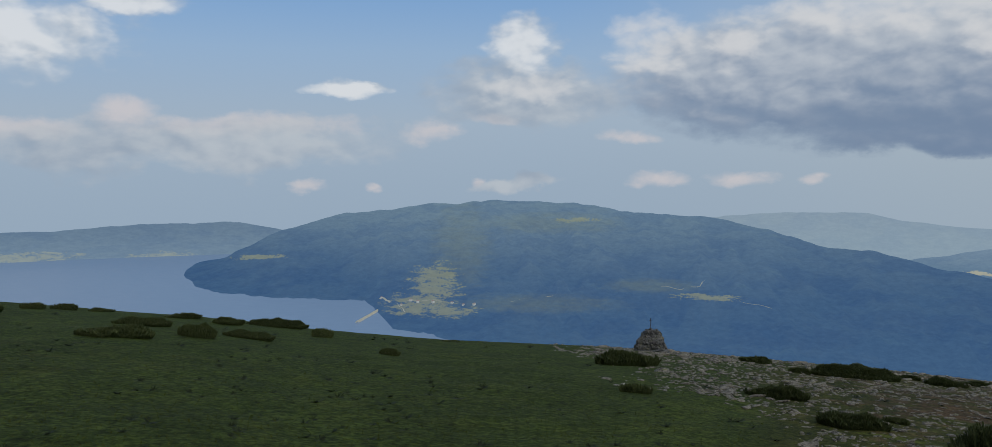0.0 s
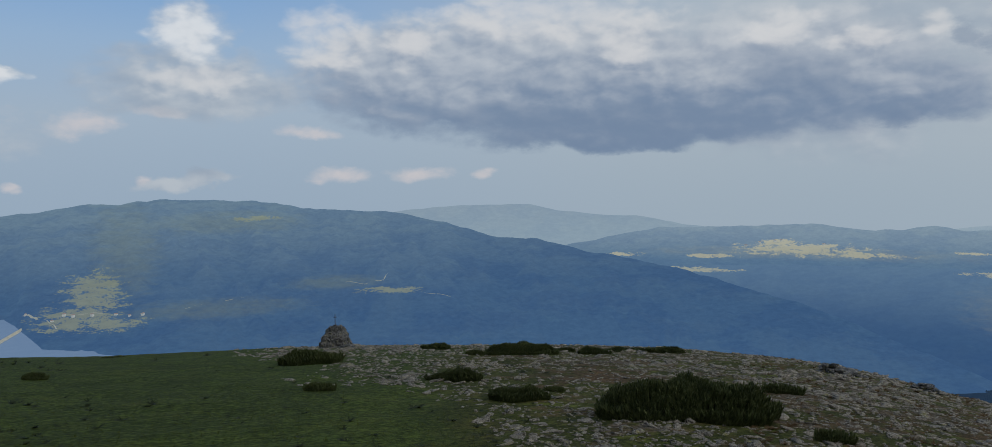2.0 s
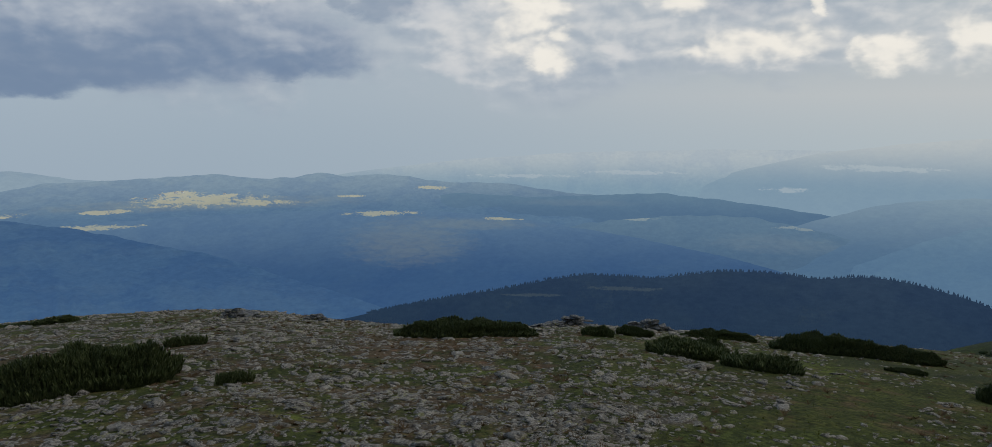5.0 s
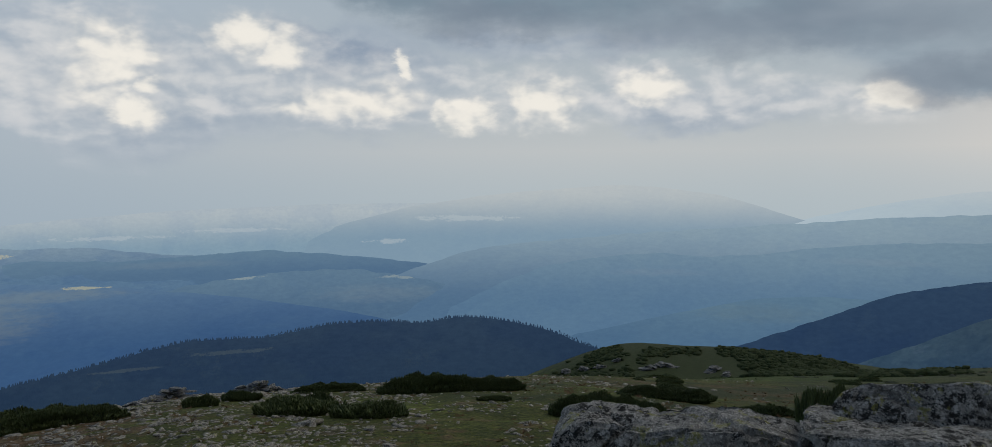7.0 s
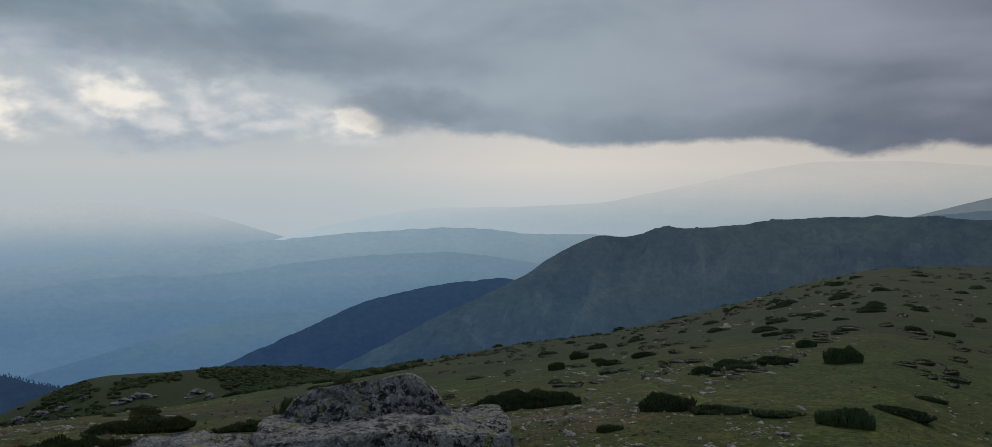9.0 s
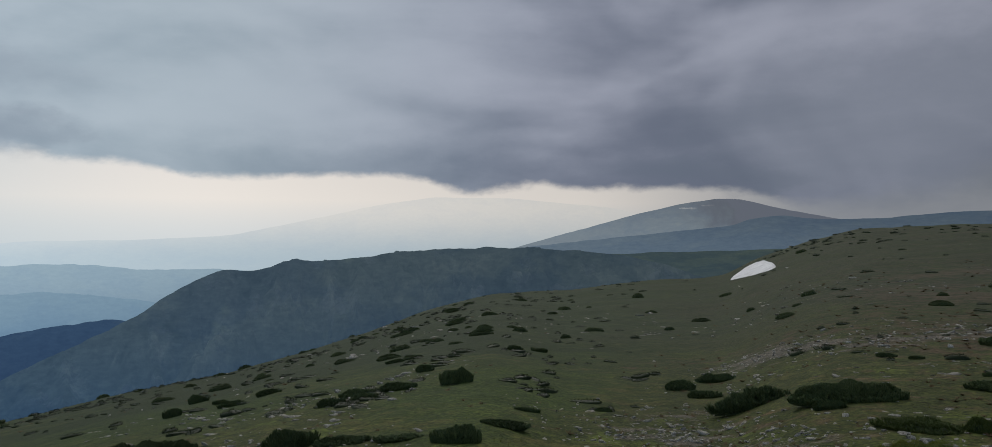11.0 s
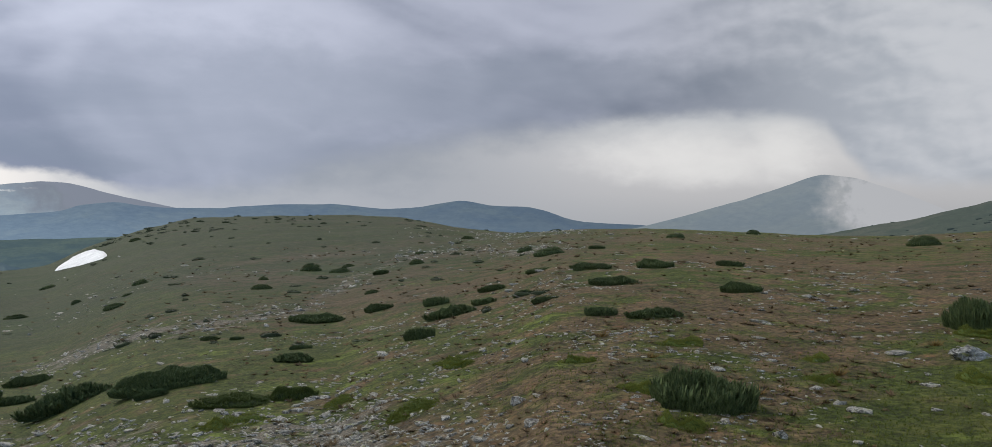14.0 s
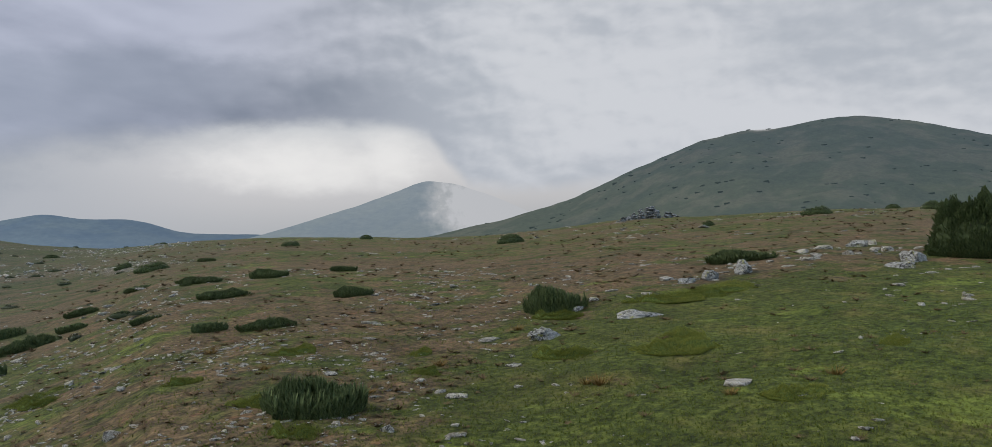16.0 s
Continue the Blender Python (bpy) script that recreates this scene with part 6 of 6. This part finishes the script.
# clumps scattered over the far slopes
g = np.random.default_rng(5)
spread = []
for i in range(4000):
    a, r = g.uniform(100, 208), math.exp(g.uniform(math.log(45), math.log(330)))
    w = float(np.clip(0.12 + 1.0 * fractal(np.array(a / 5), np.array(math.log(r) * 4), 2, 91), 0, 1))
    lower = math.exp(-((a - 147) / 9) ** 2) * (r > 60)
    knoll = math.exp(-((a - 108) / 11) ** 2) * (105 < r < 190) * 9
    if a > 162:
        w *= 0.4
    if r < 0.97 * float(table(a, TAB_R)) * (2.2 if a < 118 else 1) and g.uniform() < 0.09 * w + 0.10 * lower + 0.03 * knoll:
        spread.append((a, r, g.uniform(0.8, 2.2) * (0.75 + r / 330)))
for i, (a, r, w) in enumerate(spread[:190]):
    pine(a, r, w, w * g.uniform(0.20, 0.30), "pine clumps on the far slopes", "F", i)

# smaller scrub, past counting, on the long slope and the knoll
scrub_kinds = []
for k in range(4):
    v, f = shoots(301 + k, 1.3, 0.7, 0.28, 240, 5, 0.085)
    scrub_kinds.append((v, f))


def scrub_weight(a, r):
    """Thick along the lip of the long slope, in drifts over it, thin towards the saddle."""
    lip = np.exp(-((r / table(a, TAB_R) - 0.72) / 0.26) ** 2) * np.clip((166 - a) / 12, 0, 1) * np.clip((a - 112) / 8, 0, 1)
    drift = fractal(a / 5, np.log(r) * 9, 3, 17)
    low = np.exp(-((a - 146) / 11) ** 2) * np.exp(-((np.log(r) - 3.55) / 0.22) ** 2)
    k = 0.02 + 0.38 * np.clip(drift - 0.15, 0, 1) * np.where(a > 168, 0.45, 1) + 0.75 * lip * np.clip(0.55 + drift, 0.1, 1) + 0.8 * low * np.clip(0.35 + drift, 0, 1)
    k = k + 0.5 * np.exp(-((a - 177.5) / 3.0) ** 2) * (r > 250) + 0.12 * (r > 200) * np.clip((a - 170) / 6, 0, 1)
    return np.clip(k, 0, 0.9) * (r < table(a, TAB_R) * np.where(a < 118, 2.4, 0.99)) * np.where((a < 118) & (r < 90), 0.08, 1.0)


g = np.random.default_rng(8)
a, r = scatter(7500, 96, 206, 27, 375, scrub_weight, g)
strew("pine_scrub", "low dark dwarf pine scrub scattered over the slope", scrub_kinds, a, r, g.uniform(0.45, 1.1, len(a)) * (0.55 + r / 190), SCRUB, tilt=0.05, g=g, flat=True)

# the knoll: thickets with clearings, and two grey outcrops
small = []
for k in range(6):
    hv, hf = stone_arrays(STONES[k])
    small.append((hv * (1.0, 1.15, 1.05) + (0, 0, 0.05), hf))
g = np.random.default_rng(18)


def thicket(a, r):
    crest = np.exp(-((r - 168) / 26) ** 2)
    west = np.clip((106 - a) / 8, 0, 1)
    w = 0.5 + 2.6 * (0.70 * crest + 0.22 * west - 0.27 + 0.95 * fractal(a / 3.6, r / 30, 3, 29) - 0.3 * np.exp(-((a - 101.5) / 2.2) ** 2))
    return np.clip(w, 0, 1) * np.clip((a - 93) / 3, 0, 1) * np.clip((124 - a) / 4, 0, 1)


a = g.uniform(93, 124, 22000)
r = g.uniform(100, 190, 22000)
ok = g.uniform(0, 1, 22000) < thicket(a, r) ** 2
a, r = a[ok], r[ok]
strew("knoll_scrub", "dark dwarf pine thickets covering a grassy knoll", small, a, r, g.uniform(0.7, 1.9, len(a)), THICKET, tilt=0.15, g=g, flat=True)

# -- low juniper mats --
MATS = []
for k in range(2):
    MATS.append(make_shrub("juniper_mat", "low spreading yellow-green juniper mat in the grass", "shrub", 251 + k, 2.0, 1.4, 0.24, 6500, 6, 0.06, JUNIPER, 1.2, 0.7, False))
for k, (a, r, w) in enumerate([(240.4, 13.5, 1.35), (240.9, 14.6, 1.3), (232.4, 18.4, 1.3), (240.0, 19.3, 1.7), (244.0, 21.2, 2.1), (242.0, 20.4, 1.8), (248.2, 10.4, 0.8), (254.2, 13.7, 0.6), (233.0, 14.1, 1.3), (213.9, 15.7, 0.8), (222.7, 15.3, 0.6), (222.9, 13.2, 0.6), (198.6, 18.4, 1.2), (195.6, 14.0, 1.3), (198.7, 17.6, 0.9), (206.9, 14.0, 0.6), (214.5, 16.0, 0.7), (211.0, 11.6, 0.6), (183, 16.5, 1.3), (190.5, 17.5, 1.2), (214.2, 9.9, 0.7)]):
    m = Matrix.Translation(spot(a, r, 0.03)) @ lean_of(a, r, 0.5 * w) @ pose(0, 0, 0, 0, 0, -a + 60 * k)
    ob = copy_thing(MATS[k % 2], m) if k > 1 else MATS[k]
    ob.matrix_basis = m
    ob.scale = (w / 2, w / 2, 0.55 + 0.15 * (w > 1.2))
    ob["group"] = "juniper mats"

# -- grass and heath --
def tuft_template(seed, blades, spread, wide):
    g = np.random.default_rng(seed)
    v, f = [], []
    for b in range(blades):
        q = g.uniform(0, 6.28)
        o = np.array((math.cos(q), math.sin(q), 0)) * g.uniform(0, spread * 0.6)
        s = np.array((-math.sin(q), math.cos(q), 0)) * wide
        tip = o + np.array((math.cos(q) * spread, math.sin(q) * spread, g.uniform(0.6, 1.1)))
        n0 = len(v)
        v += [o - s, o + s, tip]
        f.append((n0, n0 + 1, n0 + 2))
    return np.array(v), np.array(f)


tufts = [tuft_template(k, 7, 0.45, 0.07) for k in range(6)]
g = np.random.default_rng(12)
def grassy(a, r):
    s, h = stoniness(a, r)
    return np.clip(1.0 - 1.4 * s - 0.5 * h, 0.05, 1)
a, r = scatter(46000, 198, 262, 6, 24, grassy, g)
strew("summit_grass", "short green alpine grass", tufts, a, r, g.uniform(0.018, 0.042, len(a)), GRASS, tilt=0.15, g=g, flat=True)
a, r = scatter(16000, -34, 40, 6.5, 24, grassy, g)
strew("brow_grass", "short dark green alpine grass", tufts, a, r, g.uniform(0.018, 0.04, len(a)), GRASS, tilt=0.15, g=g, flat=True)
a, r = scatter(9000, 66, 198, 7, 22, grassy, g)
strew("slope_grass", "short green alpine grass between stones", tufts, a, r, g.uniform(0.02, 0.05, len(a)), GRASS, tilt=0.15, g=g, flat=True)
bunch = [tuft_template(40 + k, 22, 0.8, 0.10) for k in range(5)]
a, r = scatter(26000, 40, 262, 7, 120, lambda a, r: np.clip(stoniness(a, r)[1] * 1.2 - 0.1, 0.02, 1) * np.clip(0.5 + fractal(a / 3, np.log(r) * 8, 3, 55), 0, 1), g)
strew("heath_tufts", "withered brown heath tufts", bunch, a, r, g.uniform(0.05, 0.11, len(a)) * (r / 14) ** 0.5, HEATH, squash=(1.2, 1.2, 0.5), tilt=0.1, g=g, flat=True)

g = np.random.default_rng(14)
a, r = scatter(900, -34, 30, 8, 46, lambda a, r: np.clip(0.35 + fractal(a / 3, np.log(r) * 7, 3, 61), 0, 0.9) * grassy(a, r), g)
strew("brow_tufts", "small dark herb tufts in the green turf", bunch, a, r, g.uniform(0.05, 0.10, len(a)) * (r / 14) ** 0.5, SCRUB, squash=(1.5, 1.5, 0.55), tilt=0.1, g=g, flat=True)
for a, r, w in [(235.2, 11.4, 0.30), (234.2, 11.6, 0.22), (243.9, 10.6, 0.2), (250.5, 11.6, 0.24), (219.0, 12.0, 0.22), (224.0, 14.0, 0.26), (208.5, 16.6, 0.3), (212.0, 14.2, 0.22), (229.5, 17.0, 0.25)]:
    v, f = zip(*[tuft_template(70 + k, 60, 0.9, 0.05) for k in range(2)])
    tussock = new("sedge_tussock", bulk_mesh("sedge_tussock", v[0] * (w / 1.6, w / 1.6, w * 0.55), f[0], RUST))
    tussock.matrix_basis = Matrix.Translation(spot(a, r, 0.01)) @ pose(0, 0, 0, 0, 0, 50 * a)
    tagged(tussock, "rust-brown tussock of withered sedge in the grass", "grass", group="rusty tussocks")

# -- snow patch in the hollow under the hill --
def place_at(a, e):
    """Where the line of sight at heading a and height angle e meets the ground."""
    r = np.geomspace(60, 400, 900)
    h = np.degrees(np.arctan((ground_z(np.full_like(r, a), r) - EYE) / r))
    return float(r[np.argmax(h > e)]) if (h > e).any() else float(r[np.argmax(h)])


for k, (a, e, w, h) in enumerate([(104.5, -13.45, 4.5, 0.9), (103.4, -13.7, 4.0, 0.8), (107.9, -13.6, 4.2, 1.0), (108.8, -13.8, 3.4, 0.8), (97.5, -14.1, 3.0, 1.0), (98.8, -13.9, 3.0, 0.9), (100.0, -13.7, 2.6, 0.8), (101.2, -13.2, 2.4, 0.8)]):
    stack("broken grey outcrop on the scrubby knoll", a, place_at(a, e), w, h, 91 + k, "outcrops on the knoll", 30 * k)
cols, rows = 30, 10
pts = np.zeros((cols, rows, 3))
for i in range(cols):
    f = i / (cols - 1)
    a = 171.75 + 2.95 * f
    lo = float(np.interp(f, (0, 0.5, 0.9, 1), (-3.60, -3.22, -2.82, -2.62)))
    hi = float(np.interp(f, (0, 0.22, 0.45, 0.75, 0.92, 1), (-3.56, -2.95, -2.40, -2.17, -2.35, -2.56)))
    hi = max(lo + 0.03, min(hi, math.degrees(math.atan(float(table(a, TAB_E)))) - 0.10))
    for j in range(rows):
        e = lo + (hi - lo) * j / (rows - 1)
        r = place_at(a, e)
        rim = min(j, rows - 1 - j, i, cols - 1 - i)
        p = spot(a, r)
        pts[i, j] = (p.x, p.y, p.z + 0.5 * min(rim, 2) / 2 + 0.1)
snow = new("snow_patch", grid_mesh("snow_patch", pts))
snow.data.materials.append(SNOW)
tagged(snow, "white leftover snow patch in a grassy hollow", "snow")

# -- spruces on the forest hill, and scrub on the grassy mountain --
def spruce_template(seed):
    g = np.random.default_rng(seed)
    v, f = [], []
    for t in range(3):
        z0, z1, w = 0.12 + 0.26 * t, 0.55 + 0.225 * t, 0.34 - 0.09 * t
        n0 = len(v)
        v.append(np.array((0, 0, z1)))
        for q in range(6):
            k = w * g.uniform(0.75, 1.2)
            v.append(np.array((math.cos(q * 1.047) * k, math.sin(q * 1.047) * k, z0)))
        f += [(n0, n0 + 1 + q, n0 + 1 + (q + 1) % 6) for q in range(6)]
    return np.array(v), np.array(f)


def plant(name, label, hill, templates, count, size, mat, g, keep, category, jitter=1.6, each=1):
    """Pieces standing on faces of a hill, picked where keep(heading, share of height) allows."""
    co = np.array([v.co[:] for v in hill.data.vertices])
    top = co[:, 2].max()
    vs, fs, base, made = [], [], 0, 0
    order = g.permutation(len(co))
    for i in order:
        x, y, z = co[i]
        a = math.degrees(math.atan2(x, y)) % 360
        if g.uniform() > keep(a, z, top):
            continue
        v, f = templates[int(g.integers(len(templates)))]
        for _ in range(each):
            s = size * g.uniform(0.6, 1.25)
            along = g.normal() * jitter
            vs.append(v * s + (x + along * math.cos(radians(a)), y - along * math.sin(radians(a)), z - 0.08 * s))
            fs.append(f + base)
            base += len(v)
        made += 1
        if made >= count:
            break
    ob = new(name, bulk_mesh(name, np.concatenate(vs), np.concatenate(fs), mat))
    return tagged(ob, label, category, kind="stuff")


g = np.random.default_rng(3)
plant("far_spruces", "dark spruce trees crowded on the forest hill", forest, [spruce_template(k) for k in range(5)], 14000, 5.2, far_k, g, lambda a, z, top: 1.0 if 55 < a < 106 else 0, "trees", 4.0, 3)
lump = []
for k in range(4):
    v, f = stone_arrays(STONES[k])
    lump.append((v * (1, 1.2, 0.8), f))
# dark scrub lumps with the mountain's haze painted in as emission
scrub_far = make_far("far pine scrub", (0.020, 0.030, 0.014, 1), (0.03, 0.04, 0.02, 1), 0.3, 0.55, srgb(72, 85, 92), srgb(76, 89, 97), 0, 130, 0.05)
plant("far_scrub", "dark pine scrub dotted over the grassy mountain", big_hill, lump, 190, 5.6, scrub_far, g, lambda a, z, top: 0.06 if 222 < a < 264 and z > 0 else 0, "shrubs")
